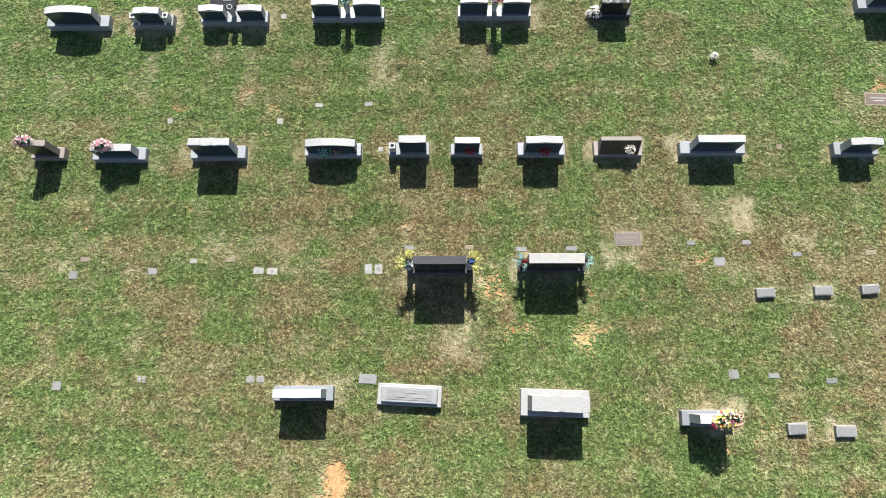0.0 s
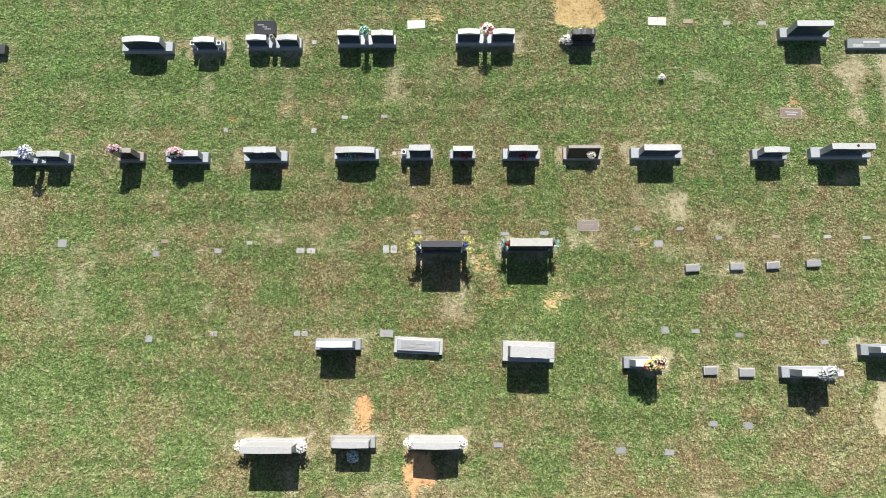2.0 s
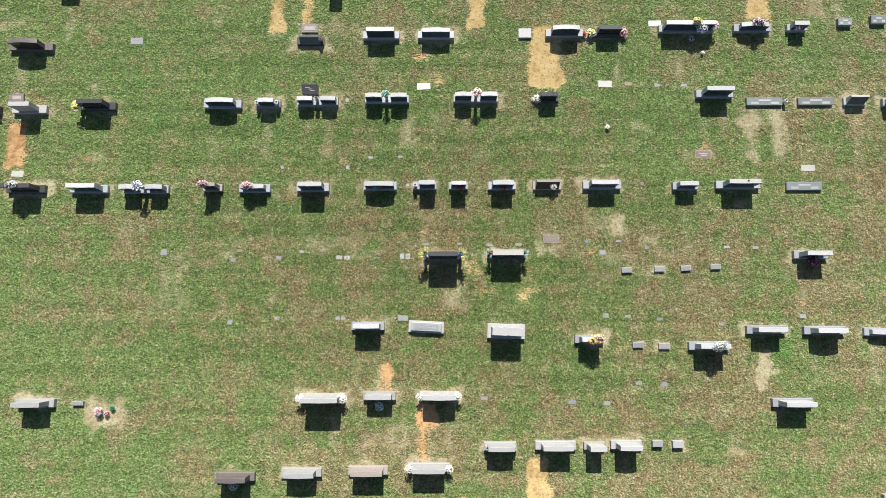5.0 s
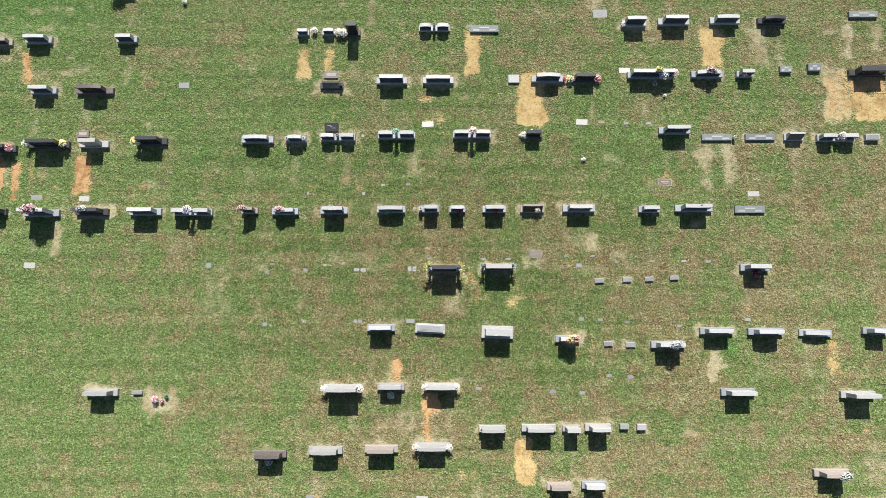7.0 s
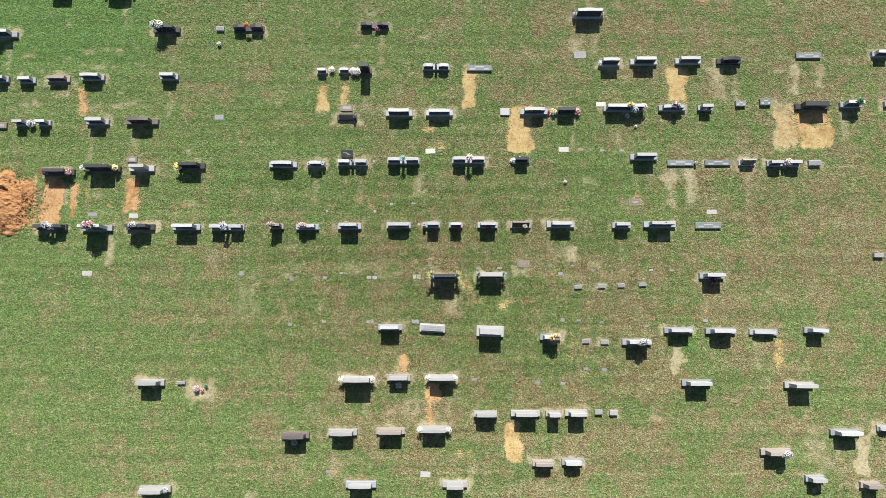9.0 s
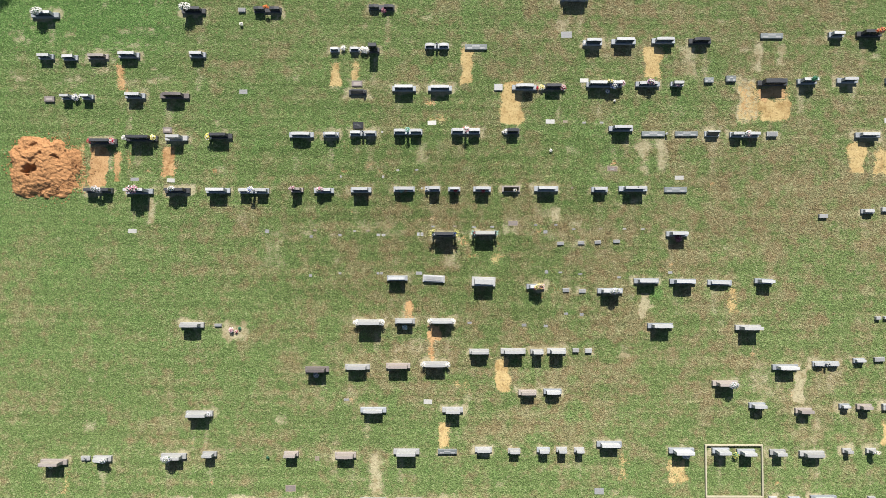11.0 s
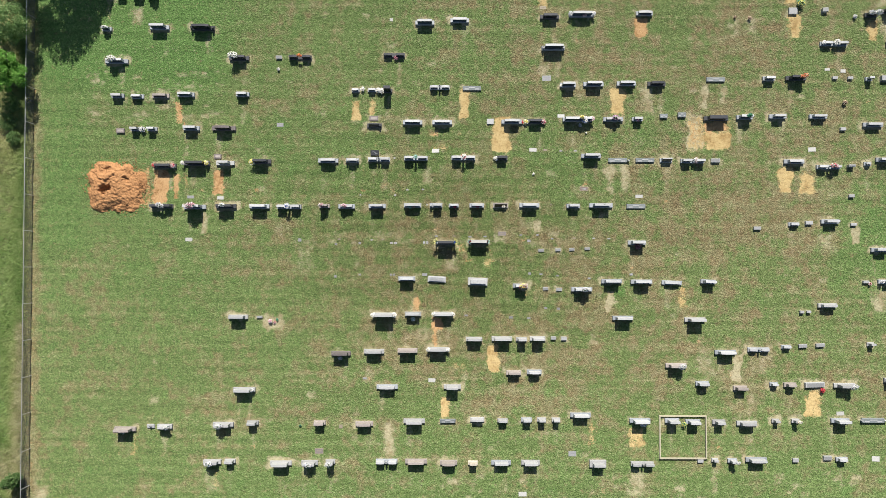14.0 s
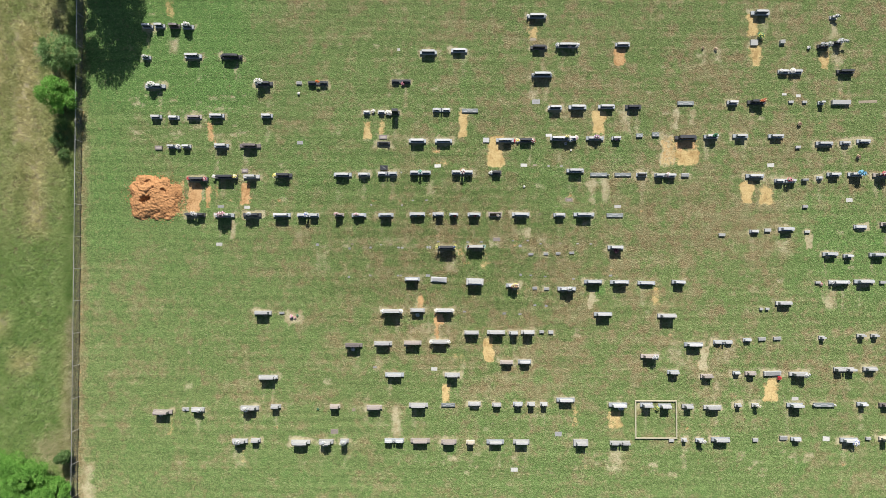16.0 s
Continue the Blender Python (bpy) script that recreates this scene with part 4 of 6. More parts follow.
for x0, y0, x1, y1, s, soft in ((-36, 15.5, -19, 33, 1.1, 4.0), (-35, 2, -30.5, 16, 0.62, 2.5), (-31.6, -14, -30.6, 6, 0.3, 1.2)):
    patch(x0, y0, x1, y1, "lush", s, soft)
for x0, y0, x1, y1, s in ((-11, -4.5, 14, 4.5, 0.12), (-16, 6.5, 20, 8.5, 0.03), (16, 2, 32, 8, 0.3), (-6, -9, 12, -4, 0.16), (20, 10, 30, 24, 0.25), (-4, 9, 24, 14, 0.12), (2, -11, 44, -3, 0.08), (10, 4, 36, 16, 0.12)):
    patch(x0, y0, x1, y1, "straw", s * 0.8, 5.0)
field = np.clip((fence_x(GY) - 0.6 - GX) / 1.2, 0, 1)
rough_n = 0.5 + 0.5 * np.sin(GX * 0.9 + 1.3 * np.sin(GY * 0.31)) * np.sin(GY * 0.23 + np.sin(GX * 0.5))
LAYERS["straw"] = np.maximum(LAYERS["straw"], field * np.clip((GY - 2.0) / 9.0, 0.0, 1.0) * (0.35 + 0.5 * rough_n))
LAYERS["straw"] = np.maximum(LAYERS["straw"], np.clip(1.0 - np.abs(GX - fence_x(GY) + 1.1) / 1.0, 0, 1) * np.clip((-3.0 - GY) / 6.0, 0, 1) * 0.55)
LAYERS["lush"] = np.maximum(LAYERS["lush"], field * np.clip((4.0 - GY) / 8.0, 0, 1) * (0.25 + 0.4 * rough_n))
for x0, y0, x1, y1, w in ((-42.2, 12.5, -39.4, 25.0, 0.75), (-40.6, 4.0, -38.6, 13.0, 0.5), (-44.0, -5.2, -42.2, -3.6, 0.7), (-41.5, -9.0, -39.5, -7.2, 0.4), (-44.0, 18.0, -42.6, 24.0, 0.5)):
    patch(x0, y0, x1, y1, "bleach", w, 1.4)
    patch(x0, y0, x1, y1, "straw", 1.0, 1.8)
strip = np.clip(1.15 - np.abs(GX - fence_x(GY) - 0.12) / 0.42, 0, 1)
LAYERS["clay"] = np.maximum(LAYERS["clay"], strip * 0.3 * (np.abs(GY) < 40))
LAYERS["straw"] = np.maximum(LAYERS["straw"], np.clip(1.2 - np.abs(GX - fence_x(GY) - 0.1) / 0.75, 0, 1) * 0.7)

# ---------------------------------------------------------------- memorials, row by row
# row about 25 m
headstone(8.51, 25.34, 1.84, 0.74, 0.36, 0.2, 0.72)
headstone(30.23, 25.78, 1.81, 0.66, 0.36, 0.2, 0.77, top="peak")
headstone(37.36, 25.38, 0.71, 0.7, 0.32, 0.17, 0.44, "white")
# row about 24 m
headstone(-29.15, 24.14, 0.98, 0.78, 0.32, 0.2, 0.76)
headstone(-28, 24.2, 0.98, 0.74, 0.32, 0.2, 0.76, top="peak")
headstone(-26.55, 24.17, 1.04, 0.78, 0.36, 0.2, 0.83, "brown", top="peak", vases="lr")
headstone(-25.26, 24.12, 1.09, 0.7, 0.36, 0.2, 0.83, vases="l")
# row about 22 m
headstone(-1.98, 21.74, 1.64, 0.76, 0.36, 0.2, 0.73)
headstone(1, 21.95, 1.59, 0.74, 0.36, 0.2, 0.58)
headstone(8.72, 22.29, 1.63, 0.72, 0.36, 0.2, 0.68, "black")
headstone(11.45, 22.47, 2.14, 0.76, 0.36, 0.2, 0.78, top="peak")
headstone(16.85, 22.61, 1.42, 0.78, 0.36, 0.2, 0.58, top="arch")
headstone(36.3, 22.54, 1.1, 0.8, 0.36, 0.2, 0.58, "black", top="arch")
headstone(37.66, 22.86, 0.9, 0.75, 0.32, 0.2, 0.61, "black", top="peak")
# row about 21 m
headstone(-29.22, 21.1, 0.82, 0.72, 0.32, 0.17, 0.58)
headstone(-24.72, 21.25, 1.64, 0.74, 0.36, 0.2, 0.83)
headstone(-21.02, 21.21, 2.05, 0.72, 0.36, 0.2, 0.88, "black", top="arch", vases="lr")
headstone(33.07, 20.05, 2.33, 0.72, 0.36, 0.2, 0.53, top="arch", twin=True, vases="c")
headstone(38.42, 20.06, 1.7, 0.76, 0.36, 0.2, 0.67, "black", top="peak")
# row about 19 m
headstone(-17.85, 18.61, 1.69, 0.7, 0.36, 0.2, 0.76, "black", top="peak")
headstone(-12.63, 18.71, 1.94, 0.72, 0.36, 0.2, 0.54, "black", twin=True)
headstone(-4.6, 18.92, 1.83, 0.72, 0.36, 0.2, 0.44, "black", twin=True)
headstone(9.01, 19.59, 1.97, 0.78, 0.36, 0.2, 0.93, top="peak", vases="lr")
# row about 18 m
headstone(-28.32, 18.31, 1.96, 0.66, 0.36, 0.2, 0.73)
headstone(27.44, 17, 1.04, 0.74, 0.36, 0.2, 0.59)
headstone(29.76, 17.04, 1.75, 0.7, 0.36, 0.2, 0.79, "black")
headstone(36, 17, 0.57, 0.7, 0.32, 0.17, 0.69, top="peak")
# row about 15 m
headstone(-28.17, 15.34, 1.06, 0.76, 0.36, 0.2, 0.59)
headstone(-26.49, 15.29, 1.03, 0.72, 0.36, 0.2, 0.54, vases="l")
headstone(-24.54, 15.36, 1.47, 0.76, 0.36, 0.2, 0.54, "rose", top="peak")
headstone(-22.35, 15.46, 1.45, 0.78, 0.36, 0.2, 0.7, top="peak")
headstone(-17.52, 15.49, 1.13, 0.74, 0.36, 0.2, 0.65)
headstone(-7.88, 15.89, 0.68, 0.76, 0.32, 0.17, 0.44)
headstone(-6.47, 15.91, 0.75, 0.72, 0.32, 0.17, 0.46, top="peak")
headstone(-5.13, 15.86, 0.8, 0.72, 0.32, 0.25, 1.22, "black")
headstone(-0.69, 16.15, 1.7, 0.72, 0.36, 0.2, 0.52, top="arch", twin=True, vases="c")
headstone(10.27, 16.4, 1.35, 0.76, 0.36, 0.2, 0.81, top="peak")
headstone(12.45, 16.47, 1.72, 0.72, 0.36, 0.2, 0.76)
headstone(15.26, 16.53, 1.63, 0.74, 0.36, 0.2, 0.7, top="peak")
headstone(17.84, 16.52, 1.55, 0.7, 0.36, 0.2, 0.67, "black", top="arch")
# row about 14 m
headstone(25.33, 13.67, 1.36, 0.74, 0.36, 0.2, 0.75)
headstone(28.17, 13.74, 1.47, 0.64, 0.36, 0.2, 0.65)
headstone(31.62, 13.75, 1.5, 0.72, 0.36, 0.2, 0.57)
# row about 12 m
headstone(-26.61, 12.48, 0.82, 0.74, 0.32, 0.17, 0.65)
headstone(-25.19, 12.49, 0.82, 0.74, 0.32, 0.17, 0.65)
headstone(-21.85, 12.57, 1.4, 0.72, 0.36, 0.2, 0.73)
headstone(-19.08, 12.57, 2.02, 0.64, 0.36, 0.2, 0.84, "brown", top="arch")
headstone(-6.25, 12.86, 1.25, 0.76, 0.36, 0.2, 0.4, "black", slant=True, vases="r")
headstone(-2.99, 13.12, 1.67, 0.75, 0.36, 0.2, 0.77)
headstone(-0.47, 13.14, 1.68, 0.76, 0.36, 0.2, 0.68, top="peak")
headstone(5.45, 13.22, 1.73, 0.72, 0.36, 0.2, 0.77, top="arch")
headstone(7.46, 13.25, 1.44, 0.72, 0.36, 0.2, 0.67, "black")
headstone(11.08, 13.43, 2.54, 0.88, 0.36, 0.2, 0.76)
headstone(14.12, 13.46, 1.7, 0.74, 0.36, 0.2, 0.58, top="arch")
headstone(16.18, 13.47, 0.91, 0.74, 0.32, 0.2, 0.63)
headstone(22.89, 13.55, 2.1, 0.7, 0.36, 0.3, 0.8, "black", top="peak")
headstone(36.28, 13.06, 1.69, 0.72, 0.36, 0.2, 0.6, top="peak")
headstone(38.32, 13.13, 1.01, 0.72, 0.36, 0.2, 0.5, top="arch")
headstone(40.09, 13.3, 1.34, 0.72, 0.36, 0.2, 0.48, top="peak")
# row about 9 m
headstone(-24.05, 9.34, 1.95, 0.68, 0.36, 0.2, 0.78, "black")
headstone(-21.36, 9.56, 2.25, 0.68, 0.36, 0.2, 0.94, "black")
headstone(-18.92, 9.59, 1.57, 0.58, 0.36, 0.2, 0.9, "white")
headstone(-15.85, 9.74, 1.68, 0.68, 0.36, 0.2, 0.84, "black")
headstone(-10.16, 9.83, 1.72, 0.73, 0.36, 0.2, 0.76, top="arch")
headstone(-8.09, 9.85, 1.13, 0.62, 0.36, 0.2, 0.68, top="peak", vases="lr")
headstone(-5.84, 9.95, 1.85, 0.72, 0.36, 0.2, 0.63, top="peak", twin=True, vases="c")
headstone(-2.7, 10.06, 2, 0.72, 0.36, 0.2, 0.73, twin=True, vases="c")
headstone(1.34, 10.1, 2.03, 0.72, 0.36, 0.2, 0.74, twin=True, vases="c")
headstone(4.6, 10.12, 1.02, 0.76, 0.36, 0.2, 0.67, "black", top="rough")
headstone(12.22, 10.31, 1.69, 0.72, 0.36, 0.2, 0.83)
headstone(18.61, 9.96, 1.03, 0.8, 0.36, 0.2, 0.53, slant=True)
headstone(20.85, 9.9, 2.02, 0.72, 0.36, 0.2, 0.67, twin=True, vases="c")
headstone(29.51, 9.88, 1.74, 0.68, 0.36, 0.2, 0.63, top="peak")
headstone(32.42, 9.43, 2.01, 0.72, 0.36, 0.2, 0.61, top="arch", twin=True, vases="c")
headstone(35.78, 9.72, 0.57, 0.7, 0.32, 0.17, 0.4, top="arch")
headstone(37.11, 10.06, 1.25, 0.72, 0.36, 0.2, 0.65)
headstone(39.23, 10.07, 1.47, 0.74, 0.36, 0.2, 0.75, top="peak")
headstone(41.7, 10.02, 1.55, 0.72, 0.36, 0.2, 0.8, "rose")
# row about 6 m
headstone(-24.24, 5.91, 1.84, 0.72, 0.36, 0.2, 0.71, "black", top="peak", twin=True, vases="c")
headstone(-21.45, 5.85, 1.88, 0.7, 0.36, 0.2, 1.13)
headstone(-18.79, 5.91, 1.73, 0.73, 0.36, 0.2, 0.89, "black")
headstone(-15.96, 5.91, 1.68, 0.75, 0.36, 0.2, 0.88)
headstone(-13.43, 5.89, 2.05, 0.72, 0.36, 0.2, 0.74, twin=True, vases="c")
headstone(-10.44, 5.96, 0.87, 0.74, 0.32, 0.17, 0.87, "rose", top="peak")
headstone(-8.56, 5.93, 1.4, 0.74, 0.36, 0.2, 0.62)
headstone(-5.97, 5.97, 1.45, 0.72, 0.36, 0.2, 0.89, top="rough")
headstone(-2.96, 6.03, 1.48, 0.86, 0.36, 0.2, 0.72, top="arch")
headstone(-0.97, 6.05, 1.07, 0.64, 0.36, 0.2, 0.83, shift=.12, vases="l")
headstone(0.54, 6.03, 0.84, 0.76, 0.32, 0.17, 0.8)
headstone(2.49, 6.04, 1.24, 0.75, 0.36, 0.2, 0.83, top="peak")
headstone(4.51, 6.07, 1.27, 0.82, 0.42, 0.24, 0.52, "brown", slant=True)
headstone(6.96, 6.07, 1.7, 0.7, 0.36, 0.2, 0.77)
headstone(10.69, 6.03, 1.14, 0.72, 0.36, 0.2, 0.7, top="peak")
headstone(13.04, 6.08, 1.98, 0.7, 0.36, 0.2, 0.86, vases="t")
# row about 5 m
headstone(29.42, 4.53, 0.92, 0.72, 0.32, 0.2, 0.43, top="peak")
headstone(32.49, 4.77, 1.52, 0.7, 0.36, 0.2, 0.66)
headstone(39.63, 5.02, 1.25, 0.8, 0.36, 0.2, 0.4, top="arch")
headstone(42.19, 5.28, 1.25, 0.72, 0.36, 0.2, 0.66, "rose", top="peak")
# row about 3 m
headstone(-0.15, 2.88, 1.66, 0.75, 0.32, 0.2, 1.13, "black")
headstone(2.64, 2.95, 1.69, 0.78, 0.34, 0.24, 0.94, "black", top="arch", cap="white")
headstone(16.07, 2.93, 1.5, 0.72, 0.36, 0.2, 0.86)
# row about 2 m
headstone(36.66, 2.38, 1.46, 0.68, 0.36, 0.2, 0.67, top="peak")
headstone(38.36, 2.21, 0.87, 0.66, 0.32, 0.17, 0.62)
headstone(41.19, 2.35, 1.52, 0.72, 0.36, 0.2, 0.7)
# row about -0 m
headstone(-3.42, -0.18, 1.44, 0.77, 0.36, 0.2, 0.86)
headstone(2.59, -0.41, 1.64, 0.8, 0.64, 0.34, 1.0, "white", top="rough", turn=-2)
headstone(6.2, -0.75, 1.26, 0.72, 0.36, 0.2, 0.83)
headstone(13.91, -0.35, 1.73, 0.72, 0.36, 0.2, 0.79, top="peak")
headstone(16.44, -0.38, 1.82, 0.7, 0.36, 0.2, 0.87, top="arch")
headstone(19.02, -0.46, 1.69, 0.75, 0.36, 0.2, 0.44, top="arch", turn=-2)
headstone(22.08, -0.36, 1.28, 0.72, 0.36, 0.2, 0.79, turn=-3)
headstone(37.48, -0.32, 2, 0.58, 0.36, 0.2, 0.63)
headstone(39.88, -0.23, 1.92, 0.68, 0.36, 0.2, 0.75, top="peak")
# row about -1 m
headstone(11.38, -1.04, 1.76, 0.72, 0.36, 0.2, 0.87)
headstone(32.15, -2.34, 1.57, 0.74, 0.36, 0.2, 0.68, "white", top="peak")
# row about -3 m
headstone(-17.64, -3.45, 1.64, 0.74, 0.36, 0.2, 0.89, "white", top="peak")
headstone(-5.3, -3.24, 1.9, 0.8, 0.36, 0.2, 1.14, "white")
headstone(-2.88, -3.16, 1.39, 0.78, 0.36, 0.2, 0.72, "white")
headstone(-0.32, -3.16, 1.69, 0.82, 0.36, 0.2, 0.92, "white", top="peak")
headstone(14.84, -3.45, 1.74, 0.73, 0.36, 0.2, 0.88)
headstone(20.94, -3.57, 1.77, 0.72, 0.36, 0.2, 1, "white")
# row about -5 m
headstone(2.28, -5.26, 1.38, 0.8, 0.36, 0.2, 0.86, "white", top="peak", vases="lr")
headstone(4.63, -5.22, 1.73, 0.73, 0.36, 0.2, 0.9, "white")
headstone(6.28, -5.24, 0.9, 0.74, 0.32, 0.2, 0.92, "white")
headstone(7.64, -5.2, 1.32, 0.7, 0.36, 0.2, 0.99, "white", top="peak")
headstone(39.48, -5.39, 0.76, 0.66, 0.32, 0.17, 0.62, "white")
headstone(40.77, -5.39, 0.7, 0.7, 0.32, 0.17, 0.59, "white", top="peak")
# row about -6 m
headstone(-8.94, -6.49, 1.64, 0.76, 0.36, 0.2, 0.91, "brown", top="peak")
headstone(-6.15, -6.32, 1.71, 0.74, 0.36, 0.2, 0.85, "white", top="peak")
headstone(-3.33, -6.24, 1.68, 0.78, 0.36, 0.2, 0.85, "rose")
headstone(-0.76, -6.13, 1.77, 0.76, 0.36, 0.2, 0.87, "white")
headstone(23.47, -6.3, 1.78, 0.72, 0.36, 0.2, 0.86, top="peak")
headstone(26.29, -6.08, 1.81, 0.72, 0.36, 0.2, 0.4, top="arch", twin=True, vases="c")
headstone(28.61, -5.84, 0.78, 0.8, 0.32, 0.17, 0.42)
headstone(35.76, -5.6, 0.57, 0.7, 0.32, 0.17, 0.54, "white")
# row about -8 m
headstone(5.62, -8.07, 1.24, 0.76, 0.36, 0.2, 0.69, "rose", top="peak")
headstone(7.35, -8, 1.24, 0.76, 0.36, 0.2, 0.72, top="arch")
headstone(19.29, -7.42, 1.75, 0.72, 0.36, 0.2, 0.84, "rose")
headstone(37.8, -8.6, 1.94, 0.72, 0.36, 0.2, 0.79, "white", top="peak", twin=True, vases="c")
headstone(40.29, -8.54, 1.29, 0.68, 0.36, 0.2, 0.68, "white", top="peak")
# row about -10 m
headstone(-17.05, -9.55, 1.85, 0.7, 0.36, 0.2, 0.91, "white")
headstone(-5.03, -9.28, 1.79, 0.72, 0.36, 0.2, 0.77, top="peak")
headstone(0.45, -9.26, 1.45, 0.66, 0.36, 0.2, 1.01, "white", top="peak")
headstone(21.49, -8.93, 1.11, 0.76, 0.36, 0.2, 0.79, top="arch")
headstone(24.68, -9.29, 1.13, 0.76, 0.36, 0.2, 0.72, "rose")
headstone(27.54, -8.98, 0.7, 0.72, 0.32, 0.17, 0.5, top="peak")
headstone(28.88, -9.01, 1.02, 0.66, 0.36, 0.2, 0.69, "rose", top="arch")
headstone(33.46, -9.05, 1.78, 0.7, 0.36, 0.2, 0.89, "white")
# row about -12 m
headstone(6.7, -11.99, 0.91, 0.7, 0.32, 0.2, 0.75, top="peak")
headstone(7.96, -11.98, 0.74, 0.72, 0.32, 0.17, 0.76, "white")
headstone(9.17, -11.99, 0.7, 0.72, 0.32, 0.17, 0.74, "white", top="peak")
headstone(11.24, -11.59, 1.72, 0.72, 0.36, 0.2, 0.73)
headstone(33.06, -11.99, 1.53, 0.68, 0.36, 0.2, 0.94, top="peak")
headstone(39.47, -11.87, 0.97, 0.55, 0.32, 0.2, 0.73, top="peak")
headstone(41.8, -11.95, 1.37, 0.7, 0.36, 0.2, 0.65, "brown", top="peak")
# row about -13 m
headstone(-27.02, -12.87, 1.82, 0.7, 0.36, 0.2, 0.89, "rose", top="rough")
headstone(-23.69, -12.64, 1.26, 0.68, 0.36, 0.2, 0.7, "white", top="arch")
headstone(-18.78, -12.46, 1.73, 0.72, 0.36, 0.2, 0.8, "white")
headstone(-16.3, -12.31, 0.97, 0.7, 0.32, 0.2, 0.78, "white", top="peak")
headstone(-10.68, -12.29, 0.99, 0.78, 0.32, 0.2, 0.76, "rose")
headstone(-6.94, -12.36, 1.47, 0.78, 0.36, 0.2, 0.77, "rose", top="peak")
headstone(-2.74, -12.13, 1.8, 0.72, 0.36, 0.2, 0.94, "white")
headstone(2.57, -12, 1.19, 0.76, 0.36, 0.2, 0.51, "white")
headstone(4.69, -12.07, 0.86, 0.76, 0.32, 0.17, 0.63, "white")
headstone(16.23, -12.04, 1.74, 0.7, 0.36, 0.2, 0.91)
headstone(18.93, -12.03, 1.18, 0.7, 0.36, 0.2, 0.91)
headstone(20.67, -12.11, 1.24, 0.68, 0.36, 0.2, 0.87)
headstone(22.85, -12.13, 1.08, 0.6, 0.36, 0.2, 0.8, "white")
headstone(25.21, -12.23, 1.7, 0.7, 0.36, 0.2, 0.75, "white", top="arch")
headstone(27.65, -12.03, 0.62, 0.62, 0.32, 0.17, 0.55, "white")
headstone(29.3, -12.02, 0.65, 0.62, 0.32, 0.17, 0.65, "white")
# row about -15 m
headstone(33.13, -15.2, 0.97, 0.68, 0.32, 0.2, 0.57, top="arch")
headstone(41.46, -15.11, 0.86, 0.66, 0.32, 0.17, 0.9, "cream")
# row about -16 m
headstone(-19.66, -15.58, 1.49, 0.72, 0.36, 0.2, 0.73, "white", top="arch")
headstone(-18.16, -15.51, 0.91, 0.72, 0.32, 0.2, 0.69, "white", top="peak")
headstone(-13.9, -15.66, 1.82, 0.72, 0.36, 0.2, 0.92, "white", top="arch")
headstone(-11.49, -15.62, 1.39, 0.72, 0.36, 0.2, 0.85, "white")
headstone(-9.75, -15.53, 0.8, 0.72, 0.32, 0.17, 0.9, "white", top="peak")
headstone(-5.04, -15.49, 1.82, 0.72, 0.36, 0.2, 0.66, twin=True, vases="c")
headstone(-2.57, -15.48, 1.82, 0.72, 0.36, 0.2, 0.75, "rose")
headstone(0.16, -15.57, 1.45, 0.74, 0.36, 0.2, 0.82, "rose", top="arch")
headstone(2.2, -15.59, 0.8, 0.72, 0.32, 0.17, 0.75, "cream", top="peak")
headstone(4.56, -15.56, 1.66, 0.68, 0.36, 0.2, 0.75, top="peak")
headstone(7.03, -15.55, 1.55, 0.72, 0.36, 0.2, 0.8, "white")
headstone(12.68, -15.64, 1.39, 0.66, 0.6, 0.2, 0.84, "white")
headstone(16.4, -15.64, 1.9, 0.72, 0.36, 0.2, 0.63, "white", top="peak", twin=True, vases="c")
headstone(22.5, -15.32, 0.54, 0.66, 0.32, 0.17, 0.48, "white")
headstone(23.96, -15.34, 0.78, 0.64, 0.32, 0.17, 0.75)
headstone(25.96, -15.26, 1.77, 0.72, 0.36, 0.2, 0.8, top="peak")
headstone(38.17, -15.27, 1.7, 0.68, 0.36, 0.2, 0.75, top="peak")

# ---------------------------------------------------------------- low markers
low_marker(14.5, 9.95, 1.63, 0.36, 0.15, "grey", long=True, vases="r")
low_marker(16.83, 9.96, 1.6, 0.35, 0.15, "grey", long=True)
low_marker(22.82, 9.94, 0.75, 0.34, 0.22, "grey")
low_marker(16.03, 6.02, 1.59, 0.38, 0.15, "grey", long=True)
low_marker(-0.88, -0.22, 1.34, 0.38, 0.34, "grey", slant=True, turn=-3, plinth=0.14)
low_marker(7.96, 2.25, 0.46, 0.24, 0.12, "grey")
low_marker(9.4, 2.3, 0.44, 0.24, 0.12, "grey")
low_marker(10.57, 2.34, 0.43, 0.24, 0.12, "grey")
low_marker(11.88, 2.4, 0.46, 0.23, 0.12, "grey")
low_marker(8.33, -1, 0.45, 0.27, 0.12, "grey")
low_marker(9.47, -1.06, 0.48, 0.27, 0.12, "grey")
low_marker(8.98, -5.16, 0.44, 0.27, 0.2, "white")
low_marker(9.86, -5.19, 0.47, 0.3, 0.2, "white")
low_marker(-19.6, 10.18, 0.61, 0.38, 0.1, "rose")
low_marker(-27.92, 12.35, 0.7, 0.39, 0.16, "rose")
low_marker(-14.47, 18.72, 0.5, 0.28, 0.16, "grey")
low_marker(2.06, 16.1, 1.57, 0.38, 0.16, "grey", long=True)
low_marker(3.64, 13.25, 0.59, 0.45, 0.12, "white")
low_marker(-6.2, 10.51, 0.72, 0.44, 0.3, "black", slant=True, letters=True)
low_marker(-6.31, 13.5, 0.76, 0.42, 0.08, "rose")
low_marker(18.44, 13.76, 0.64, 0.35, 0.2, "grey", long=True)
